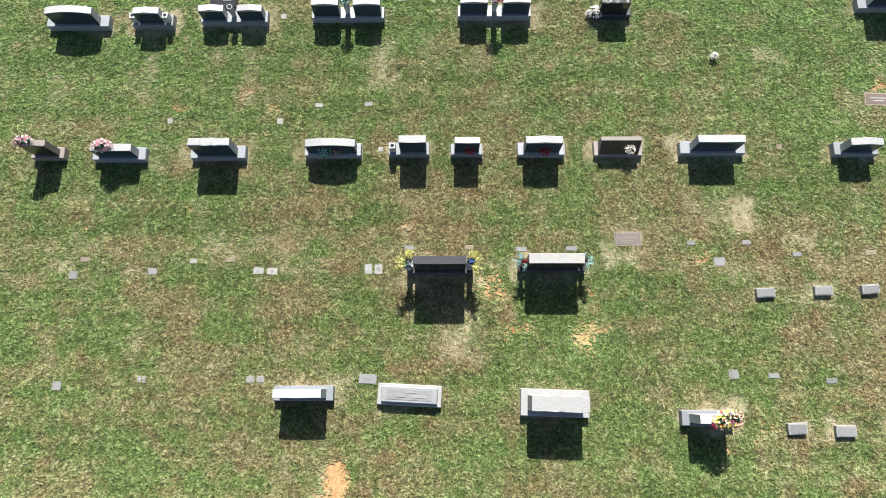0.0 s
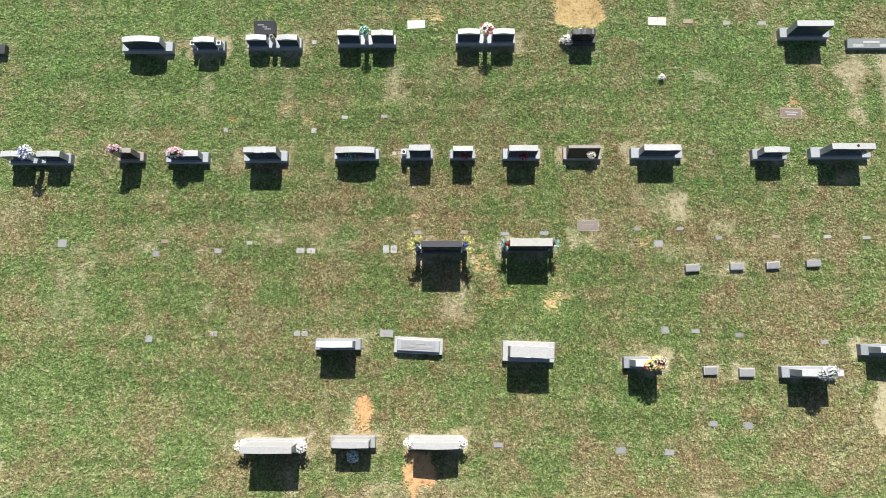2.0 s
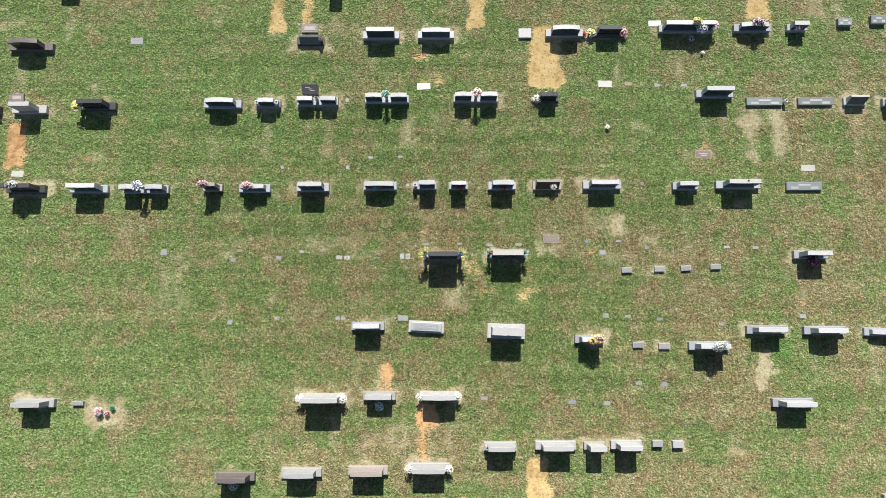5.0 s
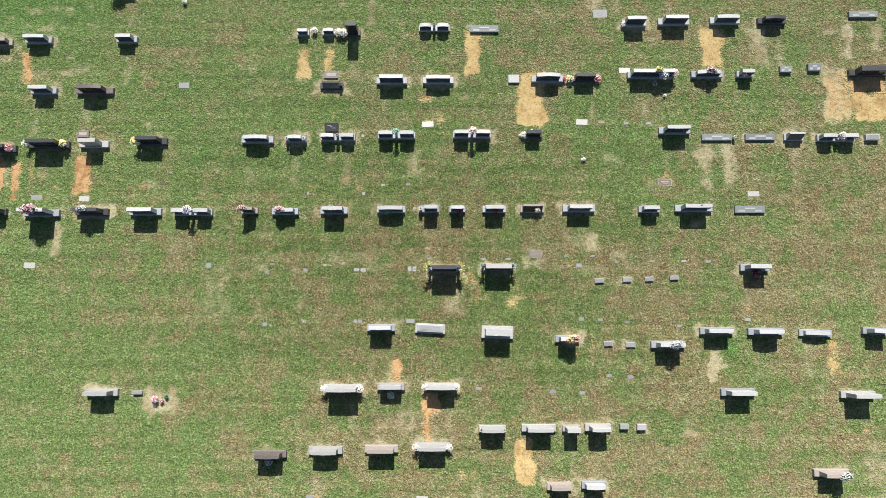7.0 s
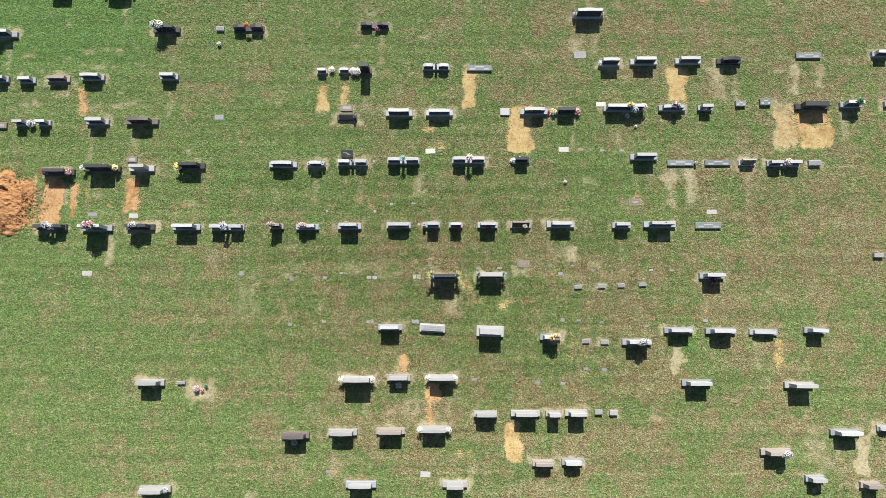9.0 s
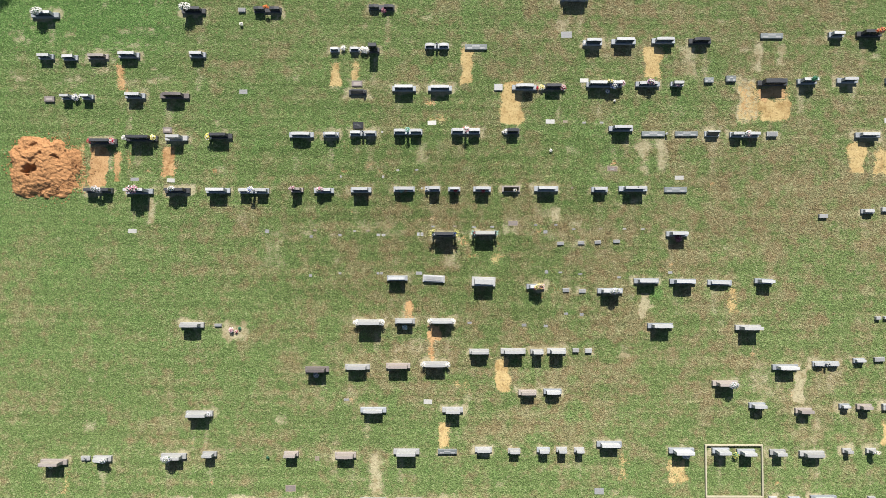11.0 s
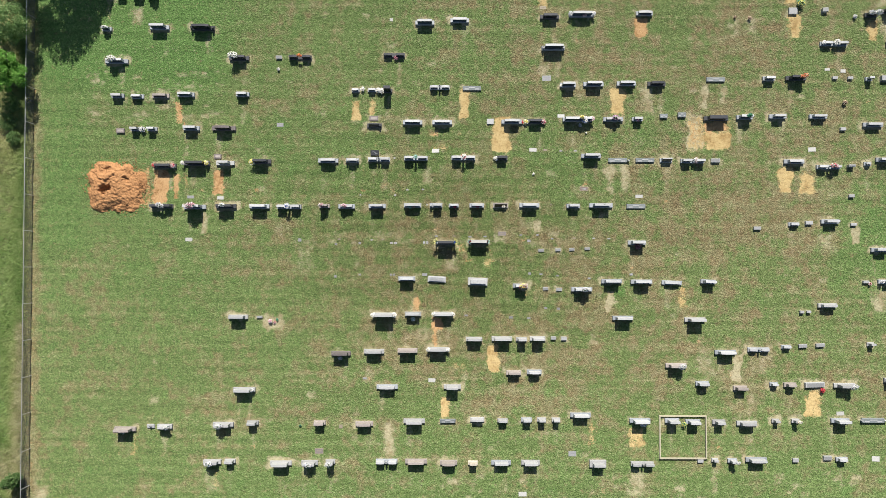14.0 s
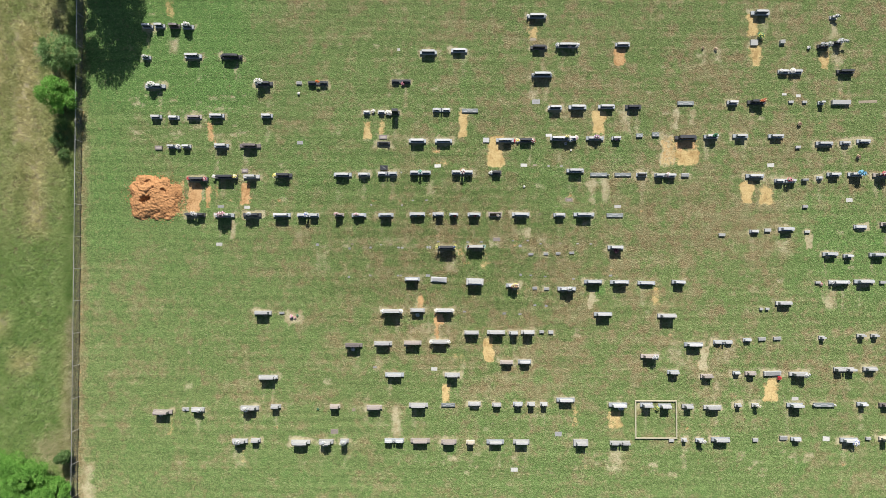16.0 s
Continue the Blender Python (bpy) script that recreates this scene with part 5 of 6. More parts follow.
low_marker(20, 13.86, 0.7, 0.42, 0.2, "grey", long=True)
low_marker(22.93, 16.92, 1.59, 0.37, 0.16, "grey", long=True)
low_marker(29.63, 22.88, 0.72, 0.56, 0.2, "white")
low_marker(32.36, 22.96, 0.47, 0.33, 0.3, "grey")
low_marker(33.14, 17.1, 0.44, 0.22, 0.2, "white")
low_marker(34.45, 17.1, 0.44, 0.22, 0.2, "white")
low_marker(33.74, 12.69, 0.47, 0.25, 0.22, "white")
low_marker(34.36, 6.96, 0.47, 0.25, 0.22, "white")
low_marker(34.33, 9.52, 0.54, 0.2, 0.4, "grey")
low_marker(26.32, 4.19, 0.6, 0.27, 0.2, "white")
low_marker(30.71, 4.66, 0.6, 0.3, 0.22, "white")
low_marker(34.51, 4.53, 0.49, 0.22, 0.2, "white")
low_marker(35.46, -0.34, 0.49, 0.22, 0.22, "white")
low_marker(41.67, -0.29, 0.52, 0.27, 0.22, "white")
low_marker(29.98, -2.9, 0.33, 0.22, 0.24, "white")
low_marker(30.56, -2.88, 0.35, 0.2, 0.24, "white")
low_marker(30.03, -5.76, 0.68, 0.3, 0.2, "grey")
low_marker(31.5, -5.7, 0.71, 0.3, 0.2, "grey")
low_marker(30.98, -9.01, 1.62, 0.43, 0.24, "grey")
low_marker(0.08, -12.13, 1.31, 0.32, 0.2, "grey", long=True)
low_marker(35.82, -11.98, 1.89, 0.38, 0.22, "grey", long=True, vases="lr")
low_marker(21.3, -15.4, 0.48, 0.27, 0.18, "white")
low_marker(29.28, -15.31, 0.49, 0.32, 0.2, "white")
low_marker(31.97, -15.12, 0.7, 0.37, 0.19, "grey")
low_marker(37.93, 17.05, 1.78, 0.42, 0.34, "white")
low_marker(40.02, -15.14, 0.46, 0.24, 0.22, "white")
low_marker(-15.86, -3.47, 0.48, 0.2, 0.14, "grey")
low_marker(-24.87, -12.63, 0.63, 0.3, 0.14, "white", vases="c")

# ---------------------------------------------------------------- flush plates
flush_marker(-1.03, 10.73, 0.61, 0.31, "white")
flush_marker(7.29, 10.84, 0.62, 0.31, "white")
flush_marker(16.33, 6.88, 0.62, 0.29, "white")
flush_marker(11.64, 7.52, 0.66, 0.3, "bronze")
flush_marker(4.65, 3.66, 0.64, 0.3, "rose")
flush_marker(-19.34, 6.64, 0.55, 0.28, "white")
flush_marker(-21.98, 3.08, 0.6, 0.3, "white")
flush_marker(-21.88, 6.71, 0.58, 0.24, "grey")
flush_marker(-14.33, 12.92, 0.57, 0.32, "grey")
flush_marker(8.47, 17.02, 0.76, 0.46, "grey")
flush_marker(9.7, 13.76, 0.6, 0.29, "white")
flush_marker(8.17, 23.15, 0.55, 0.28, "tan")
flush_marker(-4.87, 22.06, 0.27, 0.28, "white")
flush_marker(32.56, 17.87, 0.44, 0.22, "white")
flush_marker(33.92, 17.73, 0.44, 0.28, "white")
flush_marker(40.66, 17.19, 1.81, 0.26, "tan")
flush_marker(31.15, 10.95, 0.66, 0.36, "white")
flush_marker(38.69, 7.61, 0.63, 0.39, "white")
flush_marker(33.18, -11.43, 0.65, 0.32, "white")
flush_marker(36.09, -15.21, 0.65, 0.43, "white")
flush_marker(6.38, -18.23, 0.67, 0.37, "white")
flush_marker(10.57, -14.86, 0.65, 0.43, "grey")
flush_marker(-10.73, -14.7, 0.64, 0.38, "rose")
flush_marker(-1.27, -8.75, 0.59, 0.32, "white")
flush_marker(-8.92, -12.64, 0.32, 0.32, "tan")
flush_marker(-3.42, 7.38, 0.21, 0.12, "white")
flush_marker(-2.09, 7.41, 0.21, 0.12, "grey")
flush_marker(-7.41, 6.93, 0.14, 0.16, "white")
flush_marker(-4.45, 6.92, 0.16, 0.18, "white")
flush_marker(-4.53, 10.08, 0.15, 0.16, "white")
flush_marker(-1.73, 6.11, 0.13, 0.14, "white")
flush_marker(-1.84, 2.88, 0.48, 0.26, "grey", pair=True)
flush_marker(-4.58, 2.83, 0.65, 0.17, "grey", pair=True)
flush_marker(-4.65, 0.15, 0.46, 0.16, "grey", pair=True)
flush_marker(-1.91, 0.16, 0.43, 0.23, "grey")
flush_marker(-6.43, 3.09, 0.19, 0.12, "white")
flush_marker(-5.49, 3.12, 0.22, 0.12, "tan")
flush_marker(-7.45, 2.82, 0.23, 0.16, "grey")
flush_marker(-9.46, 2.73, 0.22, 0.2, "grey")
flush_marker(-9.49, -0.01, 0.22, 0.21, "grey")
flush_marker(-7.43, 0.15, 0.2, 0.16, "grey", pair=True)
flush_marker(-9.2, 3.14, 0.24, 0.13, "tan")
flush_marker(-0.94, 3.43, 0.23, 0.12, "grey")
flush_marker(0.59, 3.44, 0.23, 0.12, "tan")
flush_marker(1.91, 3.39, 0.29, 0.12, "grey")
flush_marker(3.2, 3.41, 0.29, 0.12, "grey")
flush_marker(6.25, 3.55, 0.21, 0.12, "grey")
flush_marker(7.66, 3.56, 0.21, 0.12, "grey")
flush_marker(6.93, 3.06, 0.28, 0.22, "grey")
flush_marker(8.91, 3.25, 0.22, 0.12, "grey")
flush_marker(10.78, 3.29, 0.25, 0.12, "tan")
flush_marker(8.81, 6.16, 0.15, 0.14, "tan")
flush_marker(6.99, 0.26, 0.24, 0.23, "grey")
flush_marker(7.96, 0.23, 0.26, 0.12, "grey")
flush_marker(9.35, 0.11, 0.27, 0.13, "grey")
flush_marker(8.35, 10.84, 0.32, 0.17, "tan")
flush_marker(9.68, 10.77, 0.25, 0.14, "white")
flush_marker(10.91, 10.77, 0.26, 0.14, "white")
flush_marker(12.46, 3.29, 0.25, 0.12, "white")
flush_marker(13.74, 3.26, 0.25, 0.12, "white")
flush_marker(12.05, -0.11, 0.24, 0.13, "grey")
flush_marker(15.63, 0.23, 0.29, 0.17, "grey")
flush_marker(8.34, -2.64, 0.26, 0.16, "grey")
flush_marker(9.43, -2.7, 0.26, 0.21, "grey")
flush_marker(1.62, -3.28, 0.29, 0.14, "grey")
flush_marker(5.41, -3.44, 0.32, 0.2, "grey")
flush_marker(6.92, -3.5, 0.28, 0.18, "grey")
flush_marker(-12.55, 3.07, 0.29, 0.26, "grey")
flush_marker(-6.93, -8.61, 0.34, 0.16, "grey")

# ---------------------------------------------------------------- flowers
bouquet(7.63, 25.34, 0.20, 0.16, "silver", "vase")
bouquet(9.32, 25.34, 0.20, 0.16, "silver", "vase")
bouquet(37.57, 25.4, 0.44, 0.24, "silver", "saddle")
bouquet(-25.15, 24.14, 0.83, 0.3, "white", "saddle")
bouquet(10.47, 22.47, 0.20, 0.22, "silver", "vase")
bouquet(12.44, 22.47, 0.20, 0.22, "silver", "vase")
bouquet(11.67, 22.36, 0.20, 0.22, "pink", "vase")
bouquet(36.08, 22.56, 0.58, 0.3, "silver", "saddle")
bouquet(36.62, 22.56, 0.58, 0.34, "silver", "saddle")
bouquet(37.75, 22.88, 0.61, 0.34, "silver", "saddle")
bouquet(38.29, 22.88, 0.61, 0.22, "silver", "saddle")
bouquet(-29.22, 21.12, 0.58, 0.2, "white", "saddle")
bouquet(32.13, 20.05, 0.14, 0.22, "white", "vase")
bouquet(33.19, 20.05, 0.14, 0.3, "white", "vase")
bouquet(-18.19, 18.63, 0.76, 0.4, "white", "saddle")
bouquet(-12.63, 18.73, 0.54, 0.2, "orange", "saddle")
bouquet(-4.42, 18.68, 0.0, 0.22, "darkred", "pot")
bouquet(-28.52, 18.33, 0.73, 0.38, "white", "saddle")
bouquet(30.2, 17.06, 0.79, 0.27, "russet", "saddle")
bouquet(29.94, 17.02, 0.79, 0.2, "russet", "saddle")
bouquet(-5.91, 15.86, 0.00, 0.26, "white", "pot")
bouquet(-5.69, 15.81, 0.00, 0.28, "white", "pot")
bouquet(9.75, 16.35, 0.00, 0.2, "white", "pot")
bouquet(25.47, 13.69, 0.75, 0.24, "darkgreen", "saddle")
bouquet(-25.97, 12.44, 0.00, 0.28, "silver", "pot")
bouquet(6.35, 13.17, 0.00, 0.16, "red", "pot")
bouquet(6.67, 13.2, 0.00, 0.24, "whiteyellow", "pot")
bouquet(8.18, 13.2, 0.00, 0.24, "redpink", "pot")
bouquet(11.34, 13.45, 0.81, 0.2, "yellow", "saddle")
bouquet(11.64, 13.32, 0.20, 0.33, "whiteblue", "vase")
bouquet(12.25, 13.43, 0.20, 0.24, "pink", "vase")
bouquet(14.21, 13.48, 0.58, 0.28, "purplepink", "saddle")
bouquet(16.09, 13.38, 0.20, 0.22, "pinkwhite", "vase")
bouquet(-24.85, 9.34, 0.20, 0.22, "red", "vase")
bouquet(-23.3, 9.3, 0.20, 0.26, "redpink", "vase")
bouquet(-22.46, 9.56, 0.20, 0.2, "white", "vase")
bouquet(-20.44, 9.56, 0.20, 0.24, "yellow", "vase")
bouquet(-16.54, 9.62, 0.20, 0.3, "yellow", "vase")
bouquet(-2.7, 10.06, 0.58, 0.2, "green", "vase")
bouquet(1.34, 10.1, 0.58, 0.25, "whitered", "vase")
bouquet(4.14, 10.07, 0.00, 0.22, "white", "pot")
bouquet(3.97, 10.07, 0.00, 0.12, "white", "pot")
bouquet(21.06, 9.9, 0.20, 0.25, "pink", "vase")
bouquet(32.62, 9.45, 0.61, 0.3, "redpink", "saddle")
bouquet(39.45, 10.09, 0.75, 0.38, "skyblue", "saddle")
bouquet(41.7, 10.04, 0.80, 0.4, "redpink", "saddle")
bouquet(-24.2, 5.93, 0.62, 0.32, "silver", "saddle")
bouquet(-21.45, 5.87, 1.13, 0.4, "pinkwhite", "saddle")
bouquet(-18.9, 5.93, 0.89, 0.24, "silver", "saddle")
bouquet(-13.5, 5.89, 0.55, 0.27, "whiteblue", "vase")
bouquet(-10.62, 5.98, 0.87, 0.22, "pinkwhite", "saddle")
bouquet(-8.77, 5.95, 0.62, 0.25, "pinkwhite", "saddle")
bouquet(-3.14, 5.91, 0.20, 0.2, "green", "vase")
bouquet(-2.87, 5.91, 0.20, 0.15, "brown", "vase")
bouquet(0.62, 5.94, 0.20, 0.15, "red", "vase")
bouquet(2.55, 5.92, 0.20, 0.18, "red", "vase")
bouquet(4.76, 5.98, 0.14, 0.18, "cream", "vase")
bouquet(-0.9, 2.88, 0.20, 0.25, "fernsilver", "fernleft")
bouquet(0.59, 2.88, 0.20, 0.24, "fernblue", "fern")
bouquet(1.89, 2.95, 0.20, 0.17, "fernred", "fernleft")
bouquet(3.38, 2.95, 0.20, 0.17, "fernred", "fern")
bouquet(16.1, 2.62, 0.00, 0.3, "darkred", "pot")
bouquet(6.36, -0.75, 0.78, 0.33, "bright", "saddle")
bouquet(36.68, -0.32, 0.20, 0.2, "silver", "vase")
bouquet(38.21, -0.32, 0.20, 0.2, "silver", "vase")
bouquet(11.5, -1.02, 0.87, 0.3, "silver", "saddle")
bouquet(-6.22, -3.24, 0.20, 0.24, "white", "vase")
bouquet(-4.46, -3.24, 0.20, 0.24, "white", "vase")
bouquet(-2.88, -3.6, 0.00, 0.22, "teal", "pot")
bouquet(-1.13, -3.16, 0.20, 0.2, "white", "vase")
bouquet(0.46, -3.16, 0.20, 0.2, "white", "vase")
bouquet(-9.0, -6.88, 0.00, 0.22, "silver", "pot")
bouquet(-1.58, -6.13, 0.20, 0.2, "white", "vase")
bouquet(0.09, -6.13, 0.20, 0.2, "white", "vase")
bouquet(19.56, -7.4, 0.84, 0.3, "silver", "saddle")
bouquet(-17.76, -9.55, 0.20, 0.14, "silver", "vase")
bouquet(-16.34, -9.55, 0.20, 0.2, "silver", "vase")
bouquet(33.82, -9.03, 0.89, 0.3, "silver", "saddle")
bouquet(-27.02, -12.98, 0.20, 0.25, "cream", "vase")
bouquet(-23.35, -12.62, 0.65, 0.24, "silver", "saddle")
bouquet(-18.95, -12.44, 0.80, 0.32, "silver", "saddle")
bouquet(16.4, -12.16, 0.20, 0.34, "silver", "vase")
bouquet(19.93, -12.35, 0.00, 0.26, "greenyellow", "pot")
bouquet(29.37, -12, 0.65, 0.2, "cream", "saddle")
bouquet(-19.73, -15.56, 0.73, 0.32, "silver", "saddle")
bouquet(-11.49, -15.6, 0.85, 0.3, "silver", "saddle")
bouquet(-9.75, -15.51, 0.90, 0.3, "silver", "saddle")
bouquet(24.12, -15.32, 0.75, 0.22, "silver", "saddle")
bouquet(38.51, -15.38, 0.20, 0.38, "whiteblue", "vase")
bouquet(7.31, 8.76, 0.00, 0.13, "white", "pot")
bouquet(-14.92, -3.8, 0.00, 0.22, "pinkwhite", "pot")
bouquet(-14.58, -3.9, 0.00, 0.14, "redpink", "pot")
bouquet(-14.36, -3.68, 0.00, 0.13, "darkgreen", "pot")
bouquet(-7.27, 15.97, 0.00, 0.22, "white", "pot")
bouquet(30.22, 23.5, 0.00, 0.4, "greenyellow", "pot")
bouquet(24.65, 22.35, 0.00, 0.14, "brown", "pot")
bouquet(25.91, 22.25, 0.00, 0.2, "brown", "pot")
bouquet(34.93, 22.4, 0.00, 0.2, "silver", "pot")
bouquet(33.9, 14.95, 0.00, 0.24, "brown", "pot")
bouquet(39.53, 11.8, 0.00, 0.24, "brown", "pot")
bouquet(-14.5, 17.7, 0.00, 0.16, "white", "pot")
bouquet(31.6, -9.48, 0.00, 0.24, "red", "pot")
bouquet(-12.31, -12.55, 0.00, 0.13, "darkgreen", "pot")
bouquet(35.78, -0.5, 0.00, 0.18, "redpink", "pot")
bouquet(11.82, 12.3, 0.00, 0.1, "white", "pot")
bouquet(11.3, 12.94, 0.00, 0.18, "whiteblue", "pot")
bouquet(-35.75, 14.9, 0.00, 0.3, "whiteyellow", "pot")


# ---------------------------------------------------------------- plot kerb
kerb = new("plot_kerb")
KX0, KX1, KY0, KY1, KW = 17.86, 21.86, -15.25, -11.62, 0.11
for x0, x1, y0, y1 in ((KX0, KX1, KY1 - KW, KY1), (KX0, KX1, KY0, KY0 + KW), (KX0, KX0 + KW, KY0 + KW + 0.003, KY1 - KW - 0.003), (KX1 - KW, KX1, KY0 + KW + 0.003, KY1 - KW - 0.003)):
    bm = bmesh.new()
    box(bm, x0, x1, y0, y1, 0.0, 0.16, 0.015)
    part("kerb_side", bm, CONCRETE, kerb)
tagged(kerb, "low pale concrete kerb framing a family plot", "kerb")


# ---------------------------------------------------------------- heap of dug clay
def clay_heap():
    bm = bmesh.new()
    n = 140
    x0, y0, w, d = -28.2, 7.55, 4.5, 3.75
    grid = []
    for j in range(n + 1):
        row = []
        for i in range(n + 1):
            u, v = -1 + 2 * i / n, -1 + 2 * j / n
            p = Vector((u * 3.0, v * 2.4, 0.0))
            edge = noise.fractal(p * 0.9 + Vector((3, 1, 0)), 1.0, 2.0, 3) * 0.22
            skew = 0.16 * (u + 0.1) if v > 0 else -0.05 * u
            rad = (abs(u) ** 2.6 + abs(v + skew) ** 2.6) ** (1 / 2.6) + edge
            body = max(0.0, 1.0 - max(0.0, rad) ** 2.2)
            low = min(1.0, max(0.0, (u - 0.1) / 0.9))
            z = 0.6 * body ** 0.8 * (1.0 - 0.72 * low) if body > 0 else -0.03
            if body > 0:
                # smooth trodden top; loose clods towards the rim and in a few tips of the shovel
                loose = max(0.5, min(1.0, 1.5 - 1.5 * body))
                for cx, cy, cr in ((-0.35, -0.75, 0.45), (0.4, -0.5, 0.35), (-0.85, 0.1, 0.3), (0.5, 0.25, 0.25)):
                    loose = max(loose, 1.0 - math.hypot(u - cx, v - cy) / cr)
                z += body ** 0.6 * (0.12 * noise.fractal(p * 1.1, 1.0, 2.0, 3) + loose * (0.09 * noise.fractal(p * 4.5, 1.0, 2.0, 3) + 0.06 * noise.noise(p * 13.0)) + 0.02 * noise.noise(p * 21.0))
                # ledges left by the digger's bucket
                ledge = 0.5 + 0.22 * math.sin(5.0 * u) + 0.08 * noise.noise(p * 2.0)
                z += 0.16 * body * (1.0 - low) * max(0.0, 1.0 - abs(v - ledge) / 0.07 if v < ledge else 1.0 - (v - ledge) / 0.3)
                for hx, hy, hr, hd in ((-0.28, -0.06, 0.12, 0.6), (-0.42, -0.17, 0.08, 0.45), (-0.36, -0.28, 0.05, 0.3), (0.3, 0.36, 0.05, 0.25), (0.36, 0.26, 0.06, 0.25), (-0.25, 0.7, 0.1, 0.22), (-0.5, 0.55, 0.08, 0.16)):
                    q = math.hypot(u - hx, (v - hy) * 1.15) / hr + 0.7 * noise.fractal(p * 3.1 + Vector((7, 2, 0)), 1.0, 2.0, 3)
                    z -= hd * max(0.0, min(1.0, 1.5 - q)) * body ** 0.5
                z = max(z, 0.006)
            row.append(bm.verts.new((x0 + u * w / 2 * 1.15, y0 + v * d / 2 * 1.15, z)))
        grid.append(row)
    for j in range(n):
        for i in range(n):
            q = (grid[j][i], grid[j][i + 1], grid[j + 1][i + 1], grid[j + 1][i])
            if max(v.co.z for v in q) > 0:
                bm.faces.new(q)
    bmesh.ops.delete(bm, geom=[v for v in bm.verts if not v.link_faces], context="VERTS")
    ob = mesh_object("clay_mound", bm, CLAY)
    return tagged(ob, "heap of freshly dug orange clay on the lawn", "soil heap")


clay_heap()


# clods round the heap
def clod(bm, c, r, rng):
    m = bmesh.ops.create_icosphere(bm, subdivisions=1, radius=r)["verts"]
    for v in m:
        v.co = Vector(c) + Vector((v.co.x, v.co.y, v.co.z * 0.7)) * rng.uniform(0.7, 1.25)


bm = bmesh.new()
rng = random.Random(5)
for k in range(760):
    a = rng.uniform(0, 6.28)
    q = rng.uniform(0.72, 1.08) if rng.random() < 0.85 else rng.uniform(1.08, 1.35)
    r = rng.uniform(0.015, 0.065)
    clod(bm, (-28.1 + 2.6 * q * math.cos(a), 7.5 + 2.1 * q * math.sin(a), r * 0.4 + 0.45 * max(0.0, 1.0 - q ** 2.2)), r, rng)
tagged(mesh_object("clay_clods", bm, CLAY), "loose orange clods of clay scattered round the heap", "clods", kind="stuff")


# ---------------------------------------------------------------- chain-link fence
def rod(bm, a, b, r, seg=6):
    a, b = Vector(a), Vector(b)
    q = (b - a).to_track_quat("Z", "Y")
    ends = [[bm.verts.new(p + q @ Vector((r * math.cos(2 * math.pi * k / seg), r * math.sin(2 * math.pi * k / seg), 0))) for k in range(seg)] for p in (a, b)]
    for k in range(seg):
        bm.faces.new((ends[0][k], ends[0][(k + 1) % seg], ends[1][(k + 1) % seg], ends[1][k]))
    bm.faces.new(ends[0][::-1])
    bm.faces.new(ends[1])


fence = new("chain_link_fence")
FY0, FY1, FH = -24.0, 33.0, 1.07
bm = bmesh.new()
rod(bm, (fence_x(FY0), FY0, FH), (fence_x(FY1), FY1, FH), 0.028)
part("top_rail", bm, STEEL, fence, "pale galvanised top rail")
y = FY0 + 0.3
while y < FY1:
    bm = bmesh.new()
    rod(bm, (fence_x(y) + 0.035, y, -0.05), (fence_x(y) + 0.035, y, FH - 0.01), 0.03, 8)
    rod(bm, (fence_x(y) + 0.035, y, FH - 0.01), (fence_x(y) + 0.035, y, FH + 0.03), 0.036, 8)
    part("post", bm, STEEL, fence, "galvanised round fence post")
    y += 3.05
step, wr = 0.065, 0.0042
wv, wf = [], []


def wire(a, b):
    n = len(wv)
    for p in (a, b):
        wv.extend([(p[0], p[1] - wr, p[2]), (p[0] + wr, p[1] + wr, p[2]), (p[0] - wr, p[1] + wr, p[2])])
    wf.extend([(n, n + 1, n + 4, n + 3), (n + 1, n + 2, n + 5, n + 4), (n + 2, n, n + 3, n + 5)])


for k in range(int((FY1 - FY0 - 1.2) / step)):
    y = FY0 + k * step
    wire((fence_x(y), y, 0.02), (fence_x(y + 1.02), y + 1.02, FH - 0.03))
    wire((fence_x(y + 1.02) + 0.006, y + 1.02, 0.02), (fence_x(y) + 0.006, y, FH - 0.03))
wm = bpy.data.meshes.new("wire_mesh")
wm.from_pydata(wv, [], wf)
wm.materials.append(WIRE)
wob = new("wire_mesh", wm)
wob.parent = fence
tagged(wob, "dark woven diamond wire", kind="stuff")
tagged(fence, "chain-link fence with galvanised posts along the field edge", "fence")


# ---------------------------------------------------------------- the sheet of ground itself
verts = np.stack([GX.ravel(), GY.ravel(), np.zeros(GX.size)], 1)
nx, ny = len(gx), len(gy)
idx = np.arange(nx * ny).reshape(ny, nx)
faces = np.stack([idx[:-1, :-1], idx[:-1, 1:], idx[1:, 1:], idx[1:, :-1]], -1).reshape(-1, 4)
gm = bpy.data.meshes.new("ground")
gm.vertices.add(len(verts))
gm.vertices.foreach_set("co", verts.ravel())
gm.loops.add(faces.size)
gm.loops.foreach_set("vertex_index", faces.ravel().astype(np.int32))
gm.polygons.add(len(faces))
gm.polygons.foreach_set("loop_start", np.arange(0, faces.size, 4, dtype=np.int32))
gm.update(calc_edges=True)
for name, v in LAYERS.items():
    gm.attributes.new(name, "FLOAT", "POINT").data.foreach_set("value", v.ravel().astype(np.float32))
gm.materials.append(LAWN)
tagged(new("ground", gm), "mown summer lawn with dry straw and bare soil", "lawn", kind="structure")


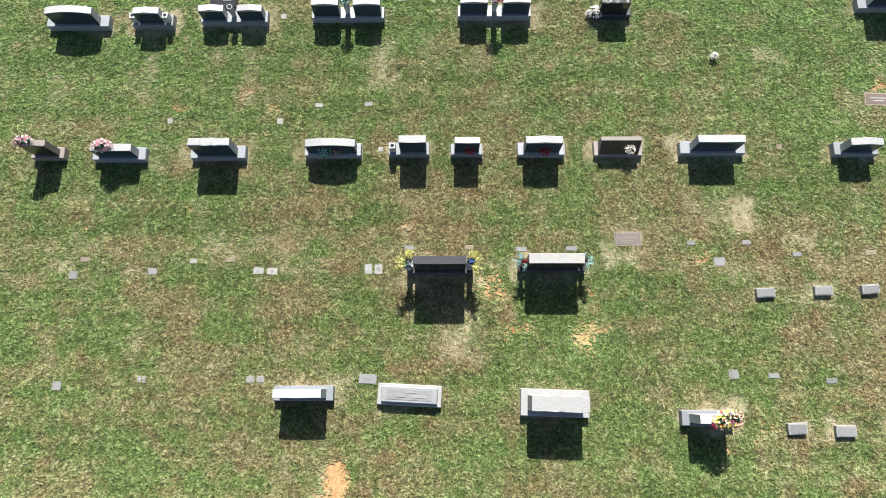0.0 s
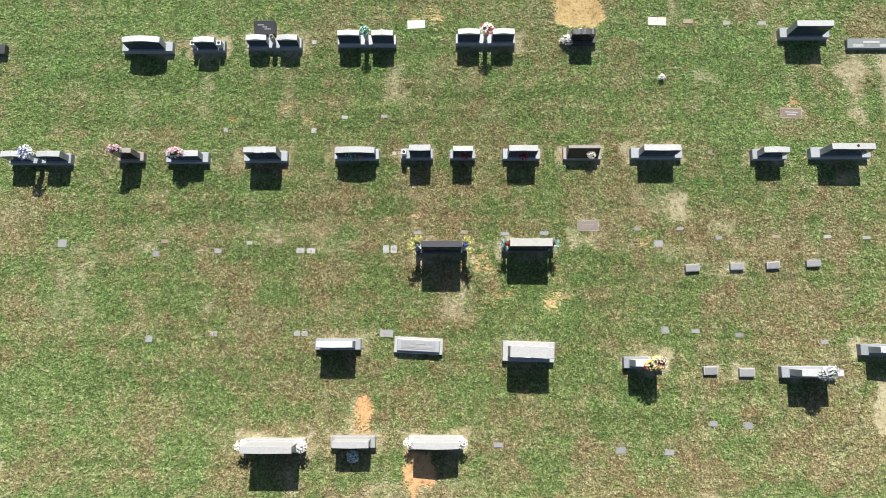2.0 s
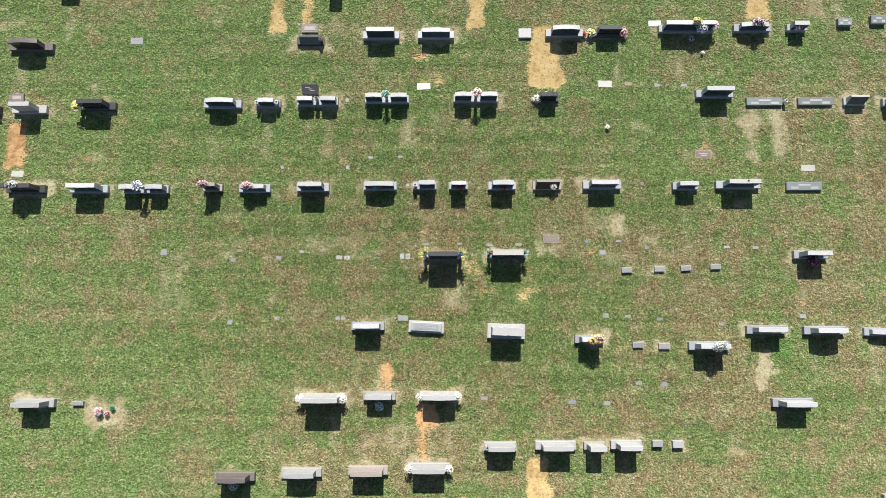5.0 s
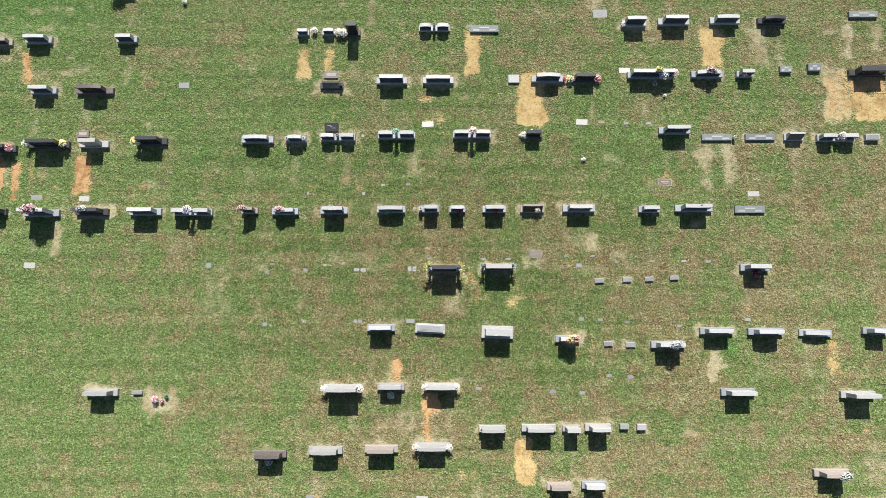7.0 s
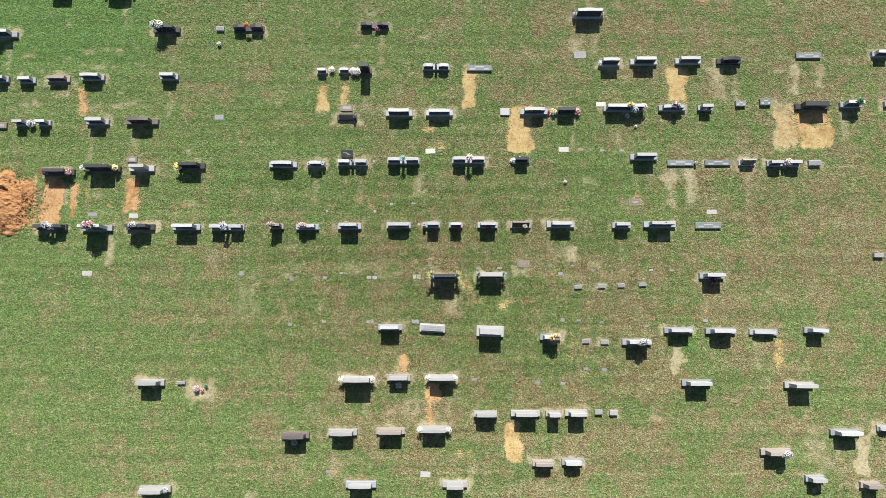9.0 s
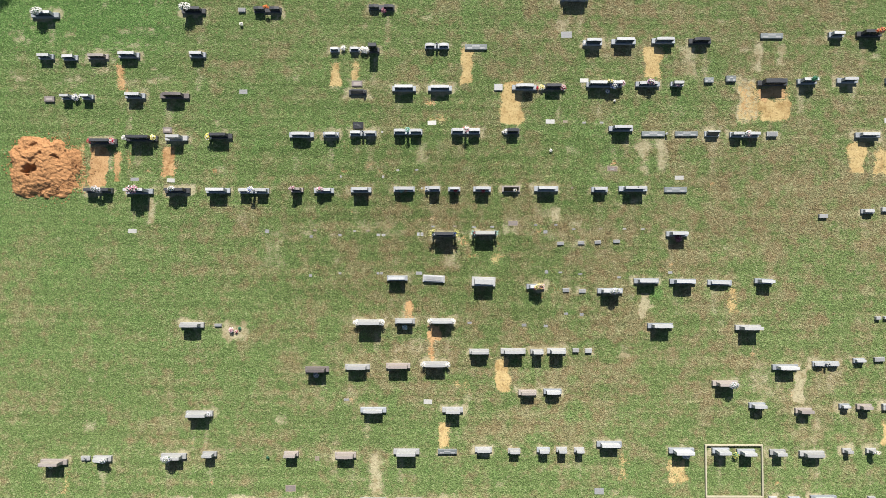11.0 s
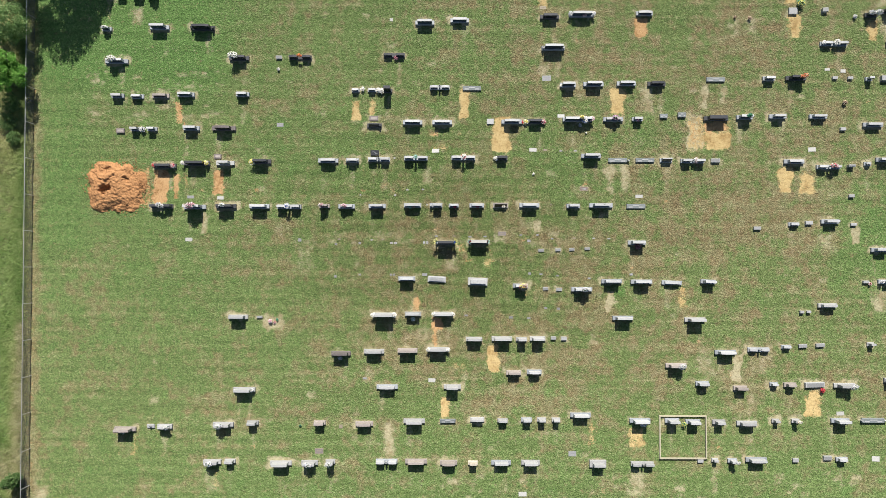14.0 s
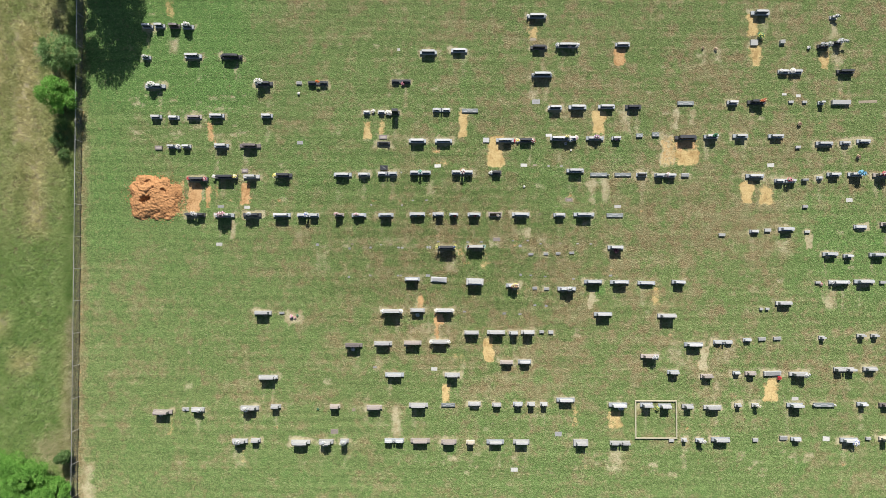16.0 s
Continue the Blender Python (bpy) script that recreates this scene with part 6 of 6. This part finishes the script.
# ---------------------------------------------------------------- grass, weeds, trees
def blades(name, spots, length, width, mat, label, category, seed, upright=0.45):
    """Many single blades, one triangle each, leaning every way."""
    r = np.random.default_rng(seed)
    n = len(spots)
    a, tilt = r.uniform(0, 2 * np.pi, n), r.uniform(upright, 1.35, n)
    ln = length * r.uniform(0.55, 1.3, n)
    d = np.stack([np.cos(a) * np.sin(tilt), np.sin(a) * np.sin(tilt), np.cos(tilt)], 1)
    s = np.stack([-np.sin(a), np.cos(a), 0 * a], 1) * (width * r.uniform(0.6, 1.3, n) / 2)[:, None]
    p = np.concatenate([spots, np.zeros((n, 1))], 1)
    v = np.stack([p - s, p + s, p + d * ln[:, None]], 1).reshape(-1, 3)
    me = bpy.data.meshes.new(name)
    me.vertices.add(len(v))
    me.vertices.foreach_set("co", v.ravel())
    me.loops.add(len(v))
    me.loops.foreach_set("vertex_index", np.arange(len(v), dtype=np.int32))
    me.polygons.add(n)
    me.polygons.foreach_set("loop_start", np.arange(0, len(v), 3, dtype=np.int32))
    me.update(calc_edges=True)
    iu, jv = np.clip(np.searchsorted(gx, v[:, 0]), 0, nx - 1), np.clip(np.searchsorted(gy, v[:, 1]), 0, ny - 1)
    for key in ("straw", "lush"):
        me.attributes.new(key, "FLOAT", "POINT").data.foreach_set("value", LAYERS[key][jv, iu].astype(np.float32))
    me.materials.append(mat)
    return tagged(new(name, me), label, category, kind="stuff")


gr = np.random.default_rng(11)
# lawn blades: thick where the drone starts, thinning outwards
tuft = np.concatenate([gr.normal((0.5, 3.0), (8.5, 5.5), (115000, 2)), gr.uniform((-33, -19), (42, 27), (60000, 2))])
spots = np.repeat(tuft, 6, 0) + gr.normal(0, 0.028, (len(tuft) * 6, 2))
keep = np.ones(len(spots), bool)
ii = np.clip(np.searchsorted(gx, spots[:, 0]), 0, nx - 1)
jj = np.clip(np.searchsorted(gy, spots[:, 1]), 0, ny - 1)
keep &= (LAYERS["sand"][jj, ii] < 0.35) & (LAYERS["clay"][jj, ii] < 0.35) & (LAYERS["bleach"][jj, ii] < gr.uniform(0.25, 0.9, len(spots))) & (spots[:, 0] > -34)
for x0, x1, y0, y1 in CLEAR:
    keep &= ~((spots[:, 0] > x0 - 0.03) & (spots[:, 0] < x1 + 0.03) & (spots[:, 1] > y0 - 0.03) & (spots[:, 1] < y1 + 0.03))
blades("lawn_grass", spots[keep], 0.052, 0.02, BLADE, "short mown grass blades, green with dry straw", "grass", 3, 0.7)
# rank growth along and beyond the fence
centre = np.concatenate([gr.uniform((-47, -23), (-36.0, 29), (9000, 2)), np.stack([gr.normal(-36.3, 0.45, 2200), gr.uniform(-23, 29, 2200)], 1)])
west = np.repeat(centre, 26, 0) + gr.normal(0, 1, (len(centre) * 26, 2)) * np.repeat(gr.uniform(0.05, 0.2, len(centre)), 26)[:, None]
blades("field_weeds", west[west[:, 0] < -35.45], 0.34, 0.035, WEED, "rank unmown grass and weeds beyond the fence", "weeds", 4, 0.35)
centre = np.stack([gr.normal(-35.9, 0.22, 600), gr.uniform(-23, -4, 600)], 1)
centre = np.concatenate([centre, np.stack([gr.normal(-37.2, 0.9, 260), gr.normal(-16.2, 0.8, 260)], 1)])
west = np.repeat(centre, 16, 0) + gr.normal(0, 0.09, (len(centre) * 16, 2))
blades("dry_weeds", west[west[:, 0] < -35.42], 0.55, 0.03, DRY_WEED, "tall withered straw-coloured weeds against the fence", "weeds", 5, 0.3)


def tree(x, y, height, spread, mat, seed, count, leaf_size, low=0.3, lean=(0.0, 0.0), label="", name="tree", squash=0.8):
    """A tapered trunk that forks into limbs, and clumps of single leaves round their ends."""
    rng = random.Random(seed)
    ob = new(name)
    bm = bmesh.new()
    ends = []

    def limb(p, d, length, r, depth):
        n, q = 4, p
        prev = None
        for k in range(n + 1):
            rr = r * (1 - 0.55 * k / n)
            t = d.to_track_quat("Z", "Y")
            ring = [bm.verts.new(q + t @ Vector((rr * math.cos(2 * math.pi * j / 6), rr * math.sin(2 * math.pi * j / 6), 0))) for j in range(6)]
            if prev:
                for j in range(6):
                    bm.faces.new((prev[j], prev[(j + 1) % 6], ring[(j + 1) % 6], ring[j]))
            prev = ring
            if k < n:
                d = (d + Vector((rng.uniform(-0.16, 0.16), rng.uniform(-0.16, 0.16), rng.uniform(-0.05, 0.1)))).normalized()
                q = q + d * length / n
        bm.faces.new(prev)
        if depth == 0:
            ends.append(q)
            return
        for k in range(rng.randint(3, 4)):
            a = rng.uniform(0, 6.28)
            out = Vector((math.cos(a), math.sin(a), rng.uniform(0.25, 1.0))).normalized()
            limb(q, (d * 0.35 + out).normalized(), length * rng.uniform(0.5, 0.75), r * 0.42, depth - 1)
        ends.append(q)

    limb(Vector((0, 0, -0.05)), Vector((lean[0], lean[1], 1)).normalized(), height * low, height * 0.028, 2)
    top = height
    cz = height * (low + 1) / 2 + height * 0.05
    heads = list(ends)
    for k in range(80):
        a, u = rng.uniform(0, 6.28), rng.uniform(-1, 1)
        rr = spread * (1 - u * u) ** 0.5 * rng.uniform(0.55, 1.0)
        heads.append(Vector((rr * math.cos(a), rr * math.sin(a), cz + u * (top - height * low) * 0.5 * squash)))
    part("trunk", bm, BARK, ob, "grey-brown bark trunk and limbs")
    r = np.random.default_rng(seed)
    centres = np.array([list(e) for e in heads])
    size = spread * 0.2 * r.uniform(0.5, 1.4, len(centres))
    pick = r.integers(0, len(centres), count)
    off = r.normal(0, 1, (count, 3))
    off /= np.linalg.norm(off, axis=1)[:, None]
    p = centres[pick] + off * (size[pick] * r.uniform(0.35, 1.0, count) ** 0.5)[:, None]
    p[:, 2] = np.maximum(p[:, 2], 0.08)
    d = off * 0.6 + r.normal(0, 0.6, (count, 3))
    d /= np.linalg.norm(d, axis=1)[:, None]
    s = np.cross(d, r.normal(0, 1, (count, 3)))
    s /= np.linalg.norm(s, axis=1)[:, None]
    ln = leaf_size * r.uniform(0.6, 1.3, count)[:, None]
    v = np.stack([p, p + d * ln * 0.5 + s * ln * 0.28, p + d * ln, p + d * ln * 0.5 - s * ln * 0.28], 1).reshape(-1, 3)
    me = bpy.data.meshes.new("crown")
    me.vertices.add(len(v))
    me.vertices.foreach_set("co", v.ravel())
    me.loops.add(len(v))
    me.loops.foreach_set("vertex_index", np.arange(len(v), dtype=np.int32))
    me.polygons.add(count)
    me.polygons.foreach_set("loop_start", np.arange(0, len(v), 4, dtype=np.int32))
    me.update(calc_edges=True)
    me.materials.append(mat)
    crown = new("crown", me)
    crown.parent = ob
    ob.matrix_basis = pose(x, y, 0, 0, 0, rng.uniform(0, 360))
    return tagged(ob, label, "tree" if name == "tree" else "bush")


tree(-32.5, 32.3, 10.6, 3.6, LEAF_DARK, 21, 52000, 0.18, 0.3, label="broad leafy tree that shades the lawn")
tree(-36.9, 31.6, 8.0, 1.6, LEAF_DARK, 22, 9000, 0.15, 0.3, label="tall leafy tree beyond the chain-link fence")
tree(-36.6, 20.8, 3.2, 1.75, LEAF_MID, 23, 14000, 0.13, 0.2, label="small dull green tree beside the fence", squash=1.0)
tree(-36.55, 16.8, 3.5, 1.6, LEAF_LIGHT, 24, 13000, 0.14, 0.2, label="small bright green tree beside the fence", squash=1.0)
for x, y, h, s, k, mat in ((-41.4, -18.6, 3.0, 2.7, 31, LEAF_LIGHT), (-38.6, -19.2, 2.8, 2.1, 32, LEAF_LIGHT), (-44.2, -18.2, 3.0, 2.5, 33, LEAF_LIGHT), (-35.8, -16.9, 1.8, 0.55, 34, LEAF_DARK), (-36.4, -20.1, 2.2, 1.4, 35, LEAF_LIGHT), (-40.4, -21.6, 3.0, 2.4, 36, LEAF_LIGHT)):
    tree(x, y, h, s, mat, k, 34000 if s > 1 else 7000, 0.13, 0.12, label="rank bright green bush beyond the fence" if mat is LEAF_LIGHT else "low dull green bush at the fence", name="bush", squash=1.1)
for x, y, h, s, k in ((-37.0, 14.6, 1.0, 0.8, 41), (-37.3, 13.0, 0.8, 0.8, 42), (-36.8, 11.6, 0.7, 0.6, 43)):
    tree(x, y, h, s, LEAF_DARK, k, 2500, 0.1, 0.15, label="low scrubby bush beside the fence", name="bush", squash=1.1)
